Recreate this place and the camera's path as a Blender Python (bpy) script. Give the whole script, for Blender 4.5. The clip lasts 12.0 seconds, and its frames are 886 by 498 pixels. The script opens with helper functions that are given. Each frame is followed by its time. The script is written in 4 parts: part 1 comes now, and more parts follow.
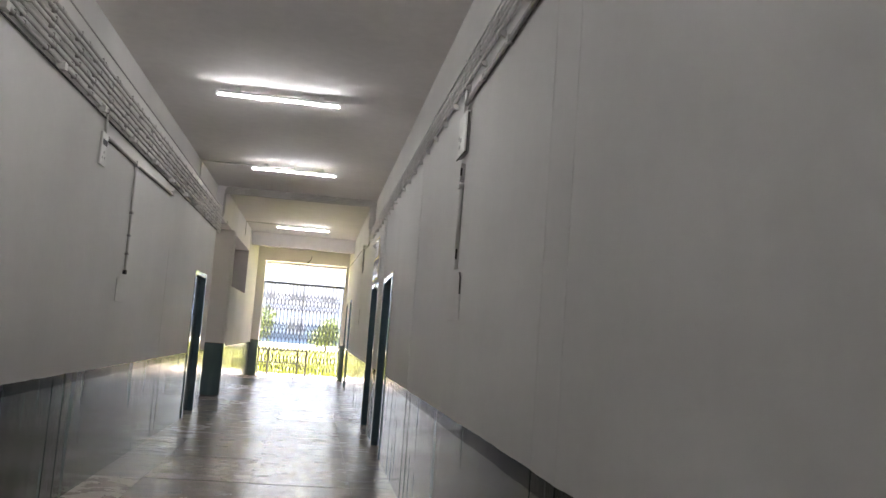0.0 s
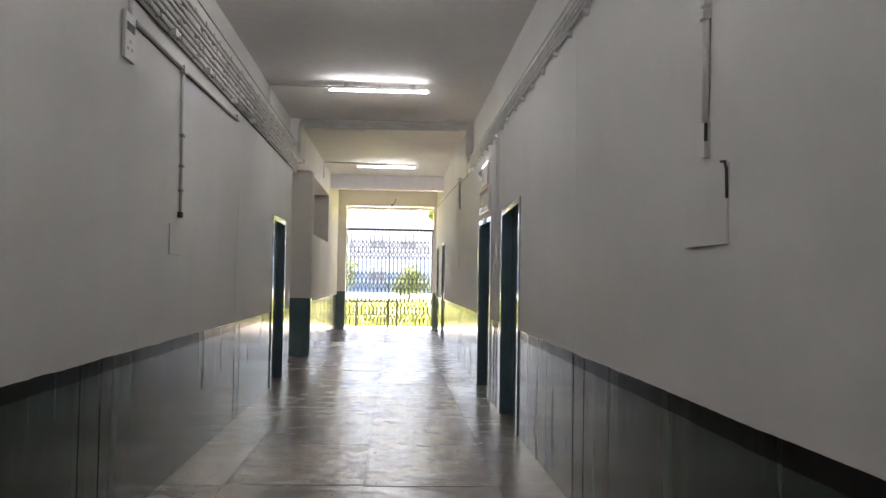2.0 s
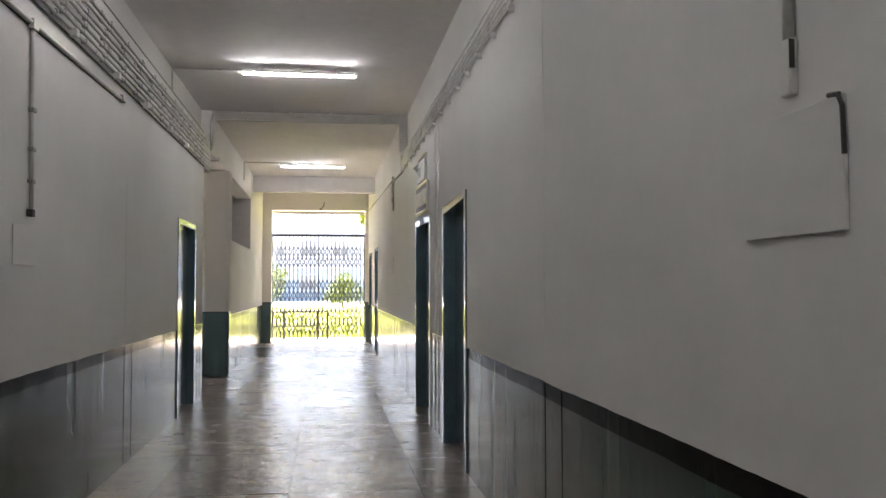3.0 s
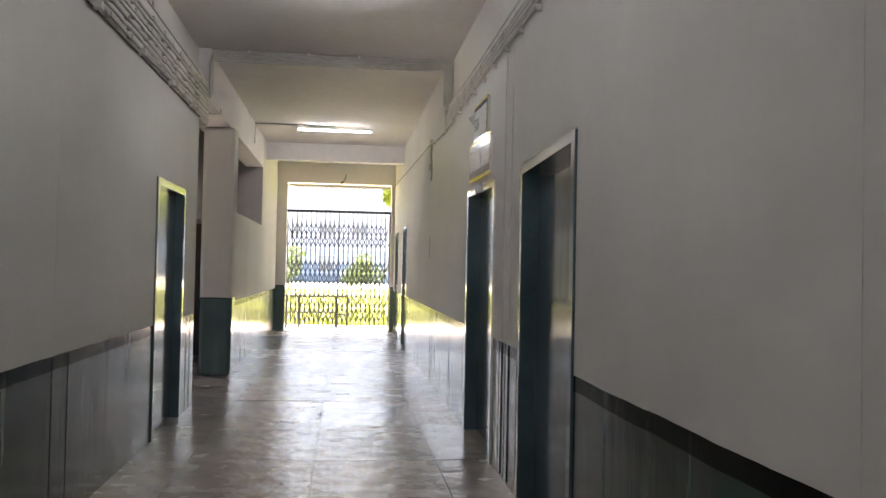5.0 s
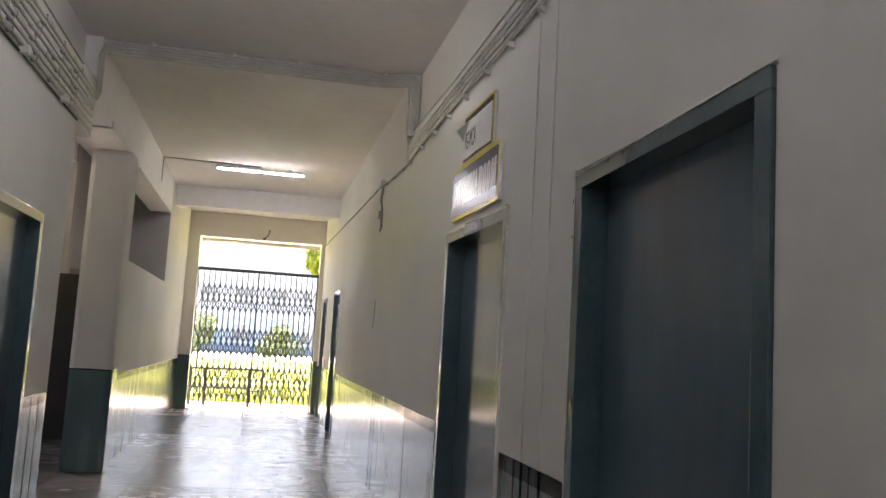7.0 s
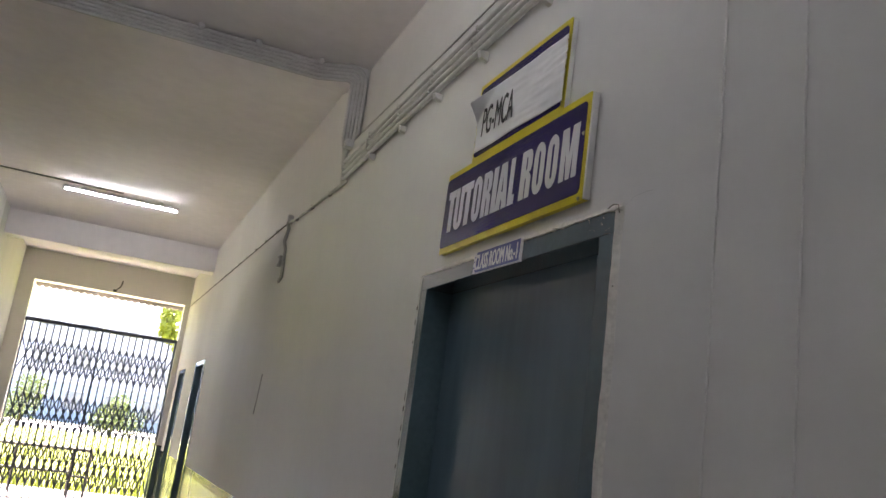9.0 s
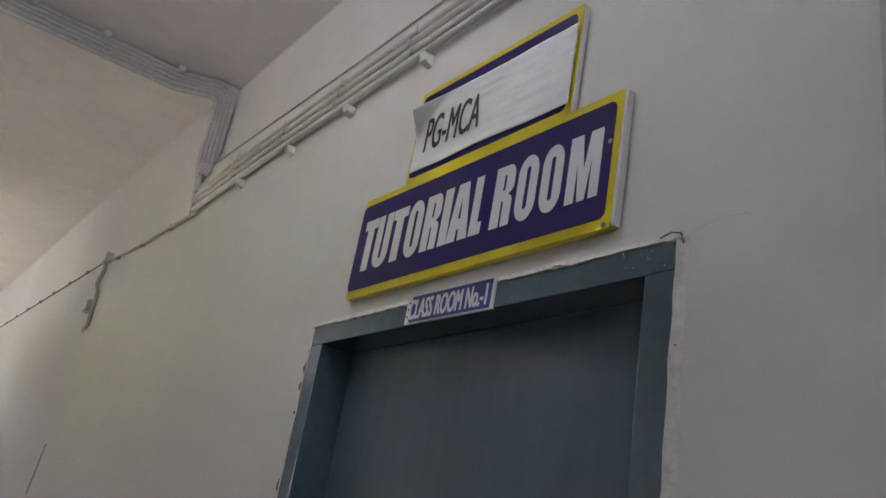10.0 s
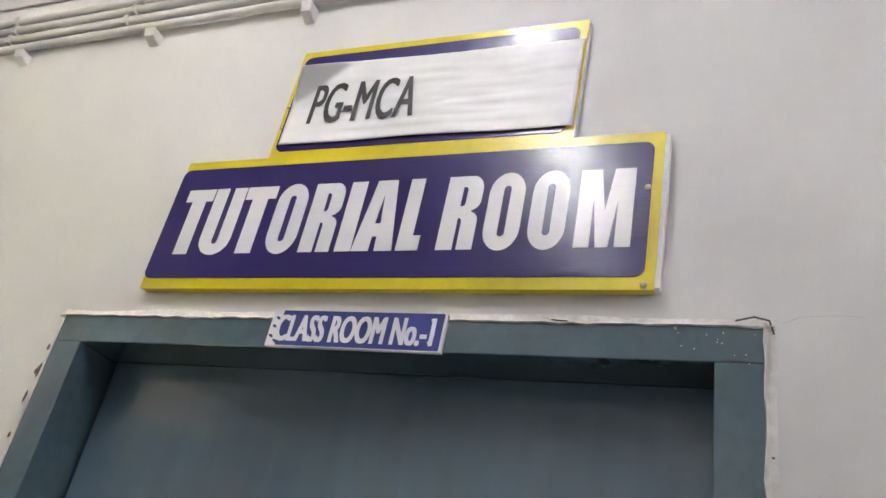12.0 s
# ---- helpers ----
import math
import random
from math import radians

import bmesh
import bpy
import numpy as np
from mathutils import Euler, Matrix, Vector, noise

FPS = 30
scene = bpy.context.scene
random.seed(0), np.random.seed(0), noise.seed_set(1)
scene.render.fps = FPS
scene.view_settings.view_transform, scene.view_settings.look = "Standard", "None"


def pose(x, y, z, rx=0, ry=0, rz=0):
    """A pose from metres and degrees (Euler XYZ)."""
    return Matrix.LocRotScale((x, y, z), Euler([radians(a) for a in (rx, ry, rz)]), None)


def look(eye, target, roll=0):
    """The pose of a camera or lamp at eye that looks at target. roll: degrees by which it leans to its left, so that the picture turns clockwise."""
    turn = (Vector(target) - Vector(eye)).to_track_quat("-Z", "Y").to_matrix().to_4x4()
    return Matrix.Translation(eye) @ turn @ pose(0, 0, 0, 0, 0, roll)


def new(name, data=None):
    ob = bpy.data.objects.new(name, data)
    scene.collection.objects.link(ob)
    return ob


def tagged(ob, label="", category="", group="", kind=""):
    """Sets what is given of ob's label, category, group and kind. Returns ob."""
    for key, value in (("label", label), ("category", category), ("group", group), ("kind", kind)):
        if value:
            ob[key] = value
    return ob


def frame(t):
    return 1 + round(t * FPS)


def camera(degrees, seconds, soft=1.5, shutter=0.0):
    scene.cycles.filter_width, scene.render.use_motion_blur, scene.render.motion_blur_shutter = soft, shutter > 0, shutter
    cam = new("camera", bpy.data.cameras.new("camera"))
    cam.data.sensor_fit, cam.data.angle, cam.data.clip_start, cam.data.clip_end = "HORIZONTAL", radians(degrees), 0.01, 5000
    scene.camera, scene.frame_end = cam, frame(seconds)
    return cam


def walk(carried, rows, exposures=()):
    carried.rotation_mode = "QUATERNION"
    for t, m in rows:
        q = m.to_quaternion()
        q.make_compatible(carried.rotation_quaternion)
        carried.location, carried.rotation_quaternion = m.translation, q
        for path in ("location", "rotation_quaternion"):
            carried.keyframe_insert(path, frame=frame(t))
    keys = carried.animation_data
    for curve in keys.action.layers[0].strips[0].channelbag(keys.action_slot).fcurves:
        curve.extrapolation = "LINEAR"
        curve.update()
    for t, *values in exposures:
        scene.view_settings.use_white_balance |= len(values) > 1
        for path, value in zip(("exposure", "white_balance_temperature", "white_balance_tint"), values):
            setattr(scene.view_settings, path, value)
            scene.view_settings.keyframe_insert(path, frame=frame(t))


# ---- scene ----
PATH = [
    (0, (0.367, 0.17, 1.384), (0.649, 2.138, 1.597), 4.3),
    (0.5, (0.308, 0.682, 1.397), (0.449, 2.677, 1.449), 2.2),
    (1, (0.178, 1.21, 1.394), (0.318, 3.205, 1.417), 0.7),
    (1.5, (0.131, 1.761, 1.382), (0.271, 3.755, 1.456), -0.6),
    (2, (0.079, 2.331, 1.372), (0.195, 4.327, 1.443), 1.0),
    (2.5, (0.123, 2.936, 1.386), (0.411, 4.913, 1.474), -0.2),
    (4.5, (0.176, 5.25, 1.405), (0.371, 7.24, 1.465), 0.5),
    (5, (0.092, 5.818, 1.43), (0.324, 7.804, 1.477), 1.2),
    (5.5, (0.076, 6.302, 1.422), (0.402, 8.266, 1.617), 2.2),
    (6, (0.027, 6.871, 1.394), (0.348, 8.834, 1.604), 4.5),
    (6.5, (0.041, 7.466, 1.398), (0.458, 9.411, 1.6), 2.7),
    (8.5, (0.037, 9.69, 1.432), (0.462, 11.597, 1.859), 8.7),
    (9, (0.072, 10.227, 1.457), (0.754, 12.048, 1.923), 7.6),
    (9.5, (0.11, 10.643, 1.482), (0.995, 12.331, 2.087), 9.9),
    (10, (0.076, 11.059, 1.468), (1.096, 12.618, 2.195), 10.0),
    (10.5, (0.039, 11.406, 1.498), (1.255, 12.79, 2.277), 11.6),
    (11, (0.036, 11.702, 1.48), (1.33, 12.84, 2.495), 12.0),
    (11.5, (0.002, 11.883, 1.502), (1.49, 12.772, 2.499), 11.9),
    (12, (-0.035, 11.964, 1.506), (1.537, 12.716, 2.487), 11.2),
]
cam = camera(55.3, 12.0)
EXPOSURES = [(0.0, 4.0, 6950, 15), (2.5, 3.94, 6900, 15), (5.0, 3.83, 7000, 16), (6.5, 3.74, 7050, 17), (8.5, 3.78, 6750, 17), (9.0, 3.74, 6650, 17), (9.5, 3.96, 6430, 18), (10.0, 4.02, 6400, 19), (10.5, 4.97, 6500, 18), (11.0, 5.09, 6600, 18), (12.0, 5.12, 6650, 18)]
walk(cam, [(t, look(e, g, r)) for t, e, g, r in PATH], EXPOSURES)


# ---- world, sun, exposure ----
world = bpy.data.worlds.new("sky")
scene.world = world
world.use_nodes = True
wnt = world.node_tree
sky = wnt.nodes.new("ShaderNodeTexSky")
sky.sky_type = 'NISHITA'
sky.sun_disc = False
sky.sun_elevation = radians(75)
sky.sun_rotation = radians(-20)
sky.dust_density = 6.0
sky.air_density = 1.0
wnt.links.new(sky.outputs[0], wnt.nodes["Background"].inputs[0])
wnt.nodes["Background"].inputs[1].default_value = 0.15
sun = new("sun", bpy.data.lights.new("sun", "SUN"))
sun.data.energy = 5.0
sun.data.angle = radians(1.0)
sun.data.color = (1.0, 0.93, 0.80)
sun.matrix_world = look((-4, 11, 44), (0, 0, 0))

# ---- plan, in metres ----
XR, XL = 1.20, -1.41          # corridor faces of the two long walls
Y0, Y1 = -4.5, 24.70          # rear end, face of the far lintel
ZC, ZC2 = 3.775, 3.74          # ceiling before and after the step
YB = 15.25                    # ceiling step
rng = random.Random(7)

# ---- materials ----
def mat(name, color=(0.5, 0.5, 0.5), rough=0.5, metal=0.0, grain=30.0, vary=0.08, bump=0.1, bump_dist=0.002, spec=0.5,
        stain=1.4, stain_amount=0.10, stretch=(1, 1, 1), emit=None, emit_strength=0.0, island=0.0, rough_vary=0.0, coat=0.0, rough_island=0.0):
    m = bpy.data.materials.new(name)
    m.use_nodes = True
    nt = m.node_tree
    n, l = nt.nodes, nt.links
    b = n["Principled BSDF"]
    b.inputs["Roughness"].default_value = rough
    b.inputs["Metallic"].default_value = metal
    b.inputs["Specular IOR Level"].default_value = spec
    b.inputs["Coat Weight"].default_value = coat
    b.inputs["Coat Roughness"].default_value = 0.10
    if emit:
        b.inputs["Emission Color"].default_value = (*emit, 1)
        b.inputs["Emission Strength"].default_value = emit_strength
    geo = n.new("ShaderNodeNewGeometry")
    mp = n.new("ShaderNodeMapping")
    mp.inputs["Scale"].default_value = stretch
    l.new(geo.outputs["Position"], mp.inputs["Vector"])
    n1 = n.new("ShaderNodeTexNoise")
    n1.inputs["Scale"].default_value = grain
    n1.inputs["Detail"].default_value = 6
    n2 = n.new("ShaderNodeTexNoise")
    n2.inputs["Scale"].default_value = stain
    n2.inputs["Detail"].default_value = 5
    l.new(mp.outputs[0], n1.inputs["Vector"])
    l.new(mp.outputs[0], n2.inputs["Vector"])
    v1 = n.new("ShaderNodeMapRange")
    v1.inputs[1].default_value, v1.inputs[2].default_value = 0.3, 0.7
    v1.inputs[3].default_value, v1.inputs[4].default_value = 1 - vary, 1 + vary
    v2 = n.new("ShaderNodeMapRange")
    v2.inputs[1].default_value, v2.inputs[2].default_value = 0.3, 0.7
    v2.inputs[3].default_value, v2.inputs[4].default_value = 1 - stain_amount, 1 + stain_amount
    l.new(n1.outputs[0], v1.inputs[0])
    l.new(n2.outputs[0], v2.inputs[0])
    mul = n.new("ShaderNodeMath")
    mul.operation = 'MULTIPLY'
    l.new(v1.outputs[0], mul.inputs[0])
    l.new(v2.outputs[0], mul.inputs[1])
    if rough_vary:
        v4 = n.new("ShaderNodeMapRange")
        v4.inputs[1].default_value, v4.inputs[2].default_value = 0.32, 0.68
        v4.inputs[3].default_value, v4.inputs[4].default_value = rough - rough_vary, rough + rough_vary
        n3 = n.new("ShaderNodeTexNoise")
        n3.inputs["Scale"].default_value = grain * 0.8
        n3.inputs["Detail"].default_value = 4
        l.new(mp.outputs[0], n3.inputs["Vector"])
        l.new(n3.outputs[0], v4.inputs[0])
        gloss = v4.outputs[0]
        if rough_island:
            own = n.new("ShaderNodeObjectInfo")
            v5 = n.new("ShaderNodeMapRange")
            v5.inputs[3].default_value, v5.inputs[4].default_value = -rough_island, rough_island
            l.new(own.outputs["Random"], v5.inputs[0])
            both = n.new("ShaderNodeMath")
            l.new(gloss, both.inputs[0])
            l.new(v5.outputs[0], both.inputs[1])
            gloss = both.outputs[0]
        l.new(gloss, b.inputs["Roughness"])
    fac = mul.outputs[0]
    if island:
        info = n.new("ShaderNodeObjectInfo")
        v3 = n.new("ShaderNodeMapRange")
        v3.inputs[3].default_value, v3.inputs[4].default_value = 1 - island, 1 + island
        l.new(info.outputs["Random"], v3.inputs[0])
        mul2 = n.new("ShaderNodeMath")
        mul2.operation = 'MULTIPLY'
        l.new(fac, mul2.inputs[0])
        l.new(v3.outputs[0], mul2.inputs[1])
        fac = mul2.outputs[0]
    sc = n.new("ShaderNodeVectorMath")
    sc.operation = 'SCALE'
    sc.inputs[0].default_value = color
    l.new(fac, sc.inputs["Scale"])
    l.new(sc.outputs[0], b.inputs["Base Color"])
    if bump:
        bp = n.new("ShaderNodeBump")
        bp.inputs["Strength"].default_value = bump
        bp.inputs["Distance"].default_value = bump_dist
        l.new(n1.outputs[0], bp.inputs["Height"])
        l.new(bp.outputs[0], b.inputs["Normal"])
    return m


def wall_paint(name, dado_top, stripe, dado_color, white=(0.66, 0.65, 0.635), dust=0.32):
    """Distempered wall above, glossy enamel dado with a dark line at its top below."""
    m = bpy.data.materials.new(name)
    m.use_nodes = True
    nt = m.node_tree
    n, l = nt.nodes, nt.links
    b = n["Principled BSDF"]
    geo = n.new("ShaderNodeNewGeometry")
    sep = n.new("ShaderNodeSeparateXYZ")
    l.new(geo.outputs["Position"], sep.inputs[0])

    def noise_node(scale, detail, stretch=(1, 1, 1)):
        mp = n.new("ShaderNodeMapping")
        mp.inputs["Scale"].default_value = stretch
        l.new(geo.outputs["Position"], mp.inputs["Vector"])
        t = n.new("ShaderNodeTexNoise")
        t.inputs["Scale"].default_value = scale
        t.inputs["Detail"].default_value = detail
        l.new(mp.outputs[0], t.inputs["Vector"])
        return t.outputs[0]

    def rng_node(src, a, bb, lo, hi):
        r = n.new("ShaderNodeMapRange")
        r.inputs[1].default_value, r.inputs[2].default_value = a, bb
        r.inputs[3].default_value, r.inputs[4].default_value = lo, hi
        l.new(src, r.inputs[0])
        return r.outputs[0]

    def math_node(op, a, bb):
        x = n.new("ShaderNodeMath")
        x.operation = op
        for i, v in enumerate((a, bb)):
            if isinstance(v, (int, float)):
                x.inputs[i].default_value = v
            else:
                l.new(v, x.inputs[i])
        return x.outputs[0]

    wob = rng_node(noise_node(3.0, 4), 0.3, 0.7, -0.004, 0.004)
    z = math_node('ADD', sep.outputs[2], wob)
    is_dado = math_node('LESS_THAN', z, dado_top)
    is_stripe = math_node('GREATER_THAN', z, dado_top - stripe)
    # white part
    big = rng_node(noise_node(0.7, 4), 0.3, 0.7, 0.94, 1.04)
    fine = rng_node(noise_node(14, 3), 0.3, 0.7, 0.988, 1.01)
    drip = rng_node(noise_node(1.3, 2, (1, 1, 0.2)), 0.35, 0.75, 1.01, 0.965)
    f = math_node('MULTIPLY', math_node('MULTIPLY', big, fine), drip)
    w = n.new("ShaderNodeVectorMath")
    w.operation = 'SCALE'
    w.inputs[0].default_value = white
    l.new(f, w.inputs["Scale"])
    # enamel
    streak = noise_node(5.5, 4, (1, 1, 0.10))
    d = n.new("ShaderNodeVectorMath")
    d.operation = 'SCALE'
    d.inputs[0].default_value = dado_color
    l.new(math_node('MULTIPLY', rng_node(streak, 0.3, 0.7, 0.9, 1.1), rng_node(noise_node(1.3, 5), 0.3, 0.7, 0.85, 1.15)), d.inputs["Scale"])
    # dusty brown runs
    runs = n.new("ShaderNodeMix")
    runs.data_type = 'RGBA'
    l.new(rng_node(noise_node(9.0, 4, (1, 1, 0.06)), 0.48, 0.70, 0.0, dust), runs.inputs[0])
    l.new(d.outputs[0], runs.inputs[6])
    runs.inputs[7].default_value = (0.060, 0.048, 0.037, 1)
    mixd = n.new("ShaderNodeMix")
    mixd.data_type = 'RGBA'
    l.new(is_stripe, mixd.inputs[0])
    l.new(runs.outputs[2], mixd.inputs[6])
    mixd.inputs[7].default_value = (0.008, 0.0075, 0.007, 1)
    mixc = n.new("ShaderNodeMix")
    mixc.data_type = 'RGBA'
    l.new(is_dado, mixc.inputs[0])
    l.new(w.outputs[0], mixc.inputs[6])
    l.new(mixd.outputs[2], mixc.inputs[7])
    l.new(mixc.outputs[2], b.inputs["Base Color"])
    gl = rng_node(streak, 0.32, 0.68, 0.19, 0.29)
    mixr = n.new("ShaderNodeMix")
    l.new(is_dado, mixr.inputs[0])
    mixr.inputs[2].default_value = 0.55
    l.new(gl, mixr.inputs[3])
    l.new(mixr.outputs[0], b.inputs["Roughness"])
    mixs = n.new("ShaderNodeMix")
    l.new(is_stripe, mixs.inputs[0])
    mixs.inputs[2].default_value = 0.14
    mixs.inputs[3].default_value = 0.02
    l.new(mixs.outputs[0], b.inputs["Specular IOR Level"])
    # relief: trowel marks above, brushed enamel below
    h1 = noise_node(4, 2)
    drips = math_node('MULTIPLY', noise_node(7.5, 3, (1, 1, 0.05)), rng_node(noise_node(1.6, 3, (1, 1, 0.6)), 0.38, 0.66, 0.1, 1.0))
    h2 = math_node('ADD', drips, math_node('MULTIPLY', noise_node(4, 3), 0.5))
    mixh = n.new("ShaderNodeMix")
    l.new(is_dado, mixh.inputs[0])
    l.new(math_node('MULTIPLY', h1, 0.15), mixh.inputs[2])
    l.new(h2, mixh.inputs[3])
    bp = n.new("ShaderNodeBump")
    bp.inputs["Strength"].default_value = 1.0
    bp.inputs["Distance"].default_value = 0.0052
    l.new(mixh.outputs[0], bp.inputs["Height"])
    l.new(bp.outputs[0], b.inputs["Normal"])
    # a second coat of gloss enamel on the dado
    l.new(math_node('MULTIPLY', is_dado, math_node('SUBTRACT', 1.0, math_node('MULTIPLY', is_stripe, 0.65))), b.inputs["Coat Weight"])
    b.inputs["Coat Roughness"].default_value = 0.19
    b.inputs["Coat IOR"].default_value = 1.28
    l.new(bp.outputs[0], b.inputs["Coat Normal"])
    return m


M_WALL = wall_paint("wall_paint", 0.93, 0.075, (0.008, 0.036, 0.029))
M_COL = wall_paint("column_paint", 1.0, 0.012, (0.095, 0.145, 0.155), dust=0.0)
M_CEIL = mat("ceiling_limewash", (0.80, 0.772, 0.775), 0.8, grain=9, vary=0.03, stain=0.8, stain_amount=0.05, bump=0.2)
M_LOBBY = mat("lobby_distemper", (0.42, 0.39, 0.375), 0.8, grain=9, vary=0.03, stain=0.8, stain_amount=0.06)
M_GREY = mat("recess_grey", (0.37, 0.35, 0.35), 0.8, grain=12, vary=0.03, stain=1.2, stain_amount=0.05)
M_FLOOR = mat("polished_cement", (0.345, 0.302, 0.273), 0.235, grain=5.5, vary=0.12, stain=1.3, stain_amount=0.20, bump=0.75,
              bump_dist=0.016, stretch=(1, 1.15, 1), island=0.16, rough_vary=0.05, rough_island=0.045)
M_JOINT = mat("floor_joint", (0.11, 0.10, 0.09), 0.7, grain=40)
M_DOOR = mat("door_blue_grey", (0.081, 0.128, 0.162), 0.17, grain=20, vary=0.05, stain=2.2, stain_amount=0.12, bump=0.16, bump_dist=0.004, stretch=(1, 1, 0.12), rough_vary=0.05, coat=0.5)
M_FRAME = mat("frame_blue_grey", (0.068, 0.114, 0.138), 0.16, grain=40, vary=0.07, stain=5, stain_amount=0.12, bump=0.25, coat=1.0)
M_PLASTER = mat("ragged_plaster", (0.68, 0.66, 0.62), 0.85, grain=60, vary=0.12, stain=9, stain_amount=0.12, bump=0.8, bump_dist=0.004)
M_CHIP = mat("dark_crevice", (0.035, 0.03, 0.025), 0.9, grain=80)
M_CREVICE = mat("plaster_crevice", (0.10, 0.085, 0.07), 0.9, grain=80)
# darker copy of the conduit paint, with shade near the ceiling in its colour
M_STEPPIPE = mat("shaded_conduit", (0.50, 0.49, 0.475), 0.5, grain=50, vary=0.05, stain=6, stain_amount=0.10, bump=0.2)
M_PVC = mat("painted_conduit", (0.58, 0.57, 0.55), 0.5, grain=50, vary=0.05, stain=6, stain_amount=0.10, bump=0.2)
M_CLEAT = mat("white_cleat", (0.68, 0.67, 0.65), 0.55, grain=60, vary=0.06, bump=0.2)
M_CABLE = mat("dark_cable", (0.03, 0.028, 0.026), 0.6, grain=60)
M_GREYWIRE = mat("grey_wire", (0.33, 0.32, 0.31), 0.6, grain=60)
M_TUBE = mat("lit_tube", (0.9, 0.9, 0.9), 0.3, bump=0, emit=(0.92, 0.965, 1.0), emit_strength=8.3)
M_BATTEN = mat("white_enamel_batten", (0.72, 0.72, 0.71), 0.4, grain=40, vary=0.03)
M_GATE = mat("gate_dark_paint", (0.065, 0.080, 0.115), 0.5, 0.1, grain=60, vary=0.2, stain=6, stain_amount=0.2)
M_YELLOW = mat("sign_yellow_vinyl", (0.66, 0.54, 0.015), 0.28, grain=60, vary=0.04, stain=7, stain_amount=0.10, bump=0.15)
M_NAVY = mat("sign_navy_vinyl", (0.028, 0.018, 0.115), 0.21, grain=120, vary=0.05, stain=4, stain_amount=0.06, bump=0.45, bump_dist=0.0012, stretch=(1, 0.10, 1.6))
M_LETTER = mat("sign_white_vinyl", (0.74, 0.74, 0.76), 0.21, grain=120, vary=0.03, stain=5, stain_amount=0.04, bump=0.12, bump_dist=0.001, stretch=(1, 0.12, 1.6))
M_PAPER = mat("white_paper", (0.78, 0.78, 0.78), 0.6, grain=20, vary=0.03, stain=4, stain_amount=0.05, bump=0.1)
M_INK = mat("black_ink", (0.03, 0.03, 0.032), 0.6, grain=40)
M_STICKER = mat("sticker_blue", (0.03, 0.04, 0.20), 0.35, grain=50, vary=0.08)
M_SCREW = mat("zinc_screw", (0.45, 0.43, 0.40), 0.35, 0.9)
M_BOX = mat("distribution_box", (0.60, 0.59, 0.57), 0.4, grain=40, vary=0.03)
M_GLASSY = mat("dark_window_of_box", (0.04, 0.04, 0.045), 0.6, spec=0.2)
M_GRASS = mat("lawn", (0.155, 0.170, 0.014), 0.8, grain=12, vary=0.30, stain=0.35, stain_amount=0.20)
M_BLADE = mat("grass_blades", (0.155, 0.175, 0.015), 0.6, grain=6, vary=0.3, stain=0.5, stain_amount=0.2)
M_APRON = mat("cream_concrete_apron", (0.44, 0.375, 0.335), 0.85, grain=14, vary=0.10, stain=0.7, stain_amount=0.12)
M_CONC = mat("outdoor_concrete", (0.44, 0.41, 0.365), 0.85, grain=14, vary=0.10, stain=0.7, stain_amount=0.12)
M_BLDG = mat("building_plaster", (0.26, 0.295, 0.37), 0.85, grain=4, vary=0.05, stain=0.3, stain_amount=0.08)
M_BLUE = mat("building_blue_band", (0.19, 0.25, 0.35), 0.8, grain=4, vary=0.05, stain=0.3, stain_amount=0.08)
M_PANE = mat("window_pane", (0.17, 0.19, 0.23), 0.15)
M_LEAF = mat("leaves", (0.12, 0.155, 0.065), 0.55, grain=3, vary=0.35, stain=0.8, stain_amount=0.25)
# overexposed sunlight is put into the colour: brighter, yellower leaves
M_LEAF2 = mat("sunlit_leaves", (0.19, 0.22, 0.03), 0.55, grain=3, vary=0.3, stain=0.8, stain_amount=0.2)
M_BARK = mat("bark", (0.12, 0.095, 0.07), 0.9, grain=18, vary=0.3, bump=0.8, bump_dist=0.02)
# near-black base puts the backlit look of the pipes into their colour
M_PIPE = mat("barrier_pipe_paint", (0.016, 0.013, 0.010), 0.5, grain=40, vary=0.2)


# ---- mesh helpers ----
def add_box(bm, x0, y0, z0, x1, y1, z1, bevel=0.0):
    r = bmesh.ops.create_cube(bm, size=1.0)
    vs = r["verts"]
    for v in vs:
        v.co = Vector(((x0 + x1) / 2 + v.co.x * (x1 - x0), (y0 + y1) / 2 + v.co.y * (y1 - y0), (z0 + z1) / 2 + v.co.z * (z1 - z0)))
    if bevel:
        es = list({e for v in vs for e in v.link_edges})
        bmesh.ops.bevel(bm, geom=es, offset=bevel, segments=2, affect='EDGES', profile=0.6)
    return bm


def box_bm(x0, y0, z0, x1, y1, z1, bevel=0.0):
    return add_box(bmesh.new(), x0, y0, z0, x1, y1, z1, bevel)


def add_tube(bm, a, b, r, seg=10, r2=None):
    a, b = Vector(a), Vector(b)
    d = b - a
    m = Matrix.Translation((a + b) / 2) @ d.to_track_quat("Z", "Y").to_matrix().to_4x4()
    bmesh.ops.create_cone(bm, cap_ends=True, segments=seg, radius1=r, radius2=r if r2 is None else r2, depth=d.length, matrix=m)
    return bm


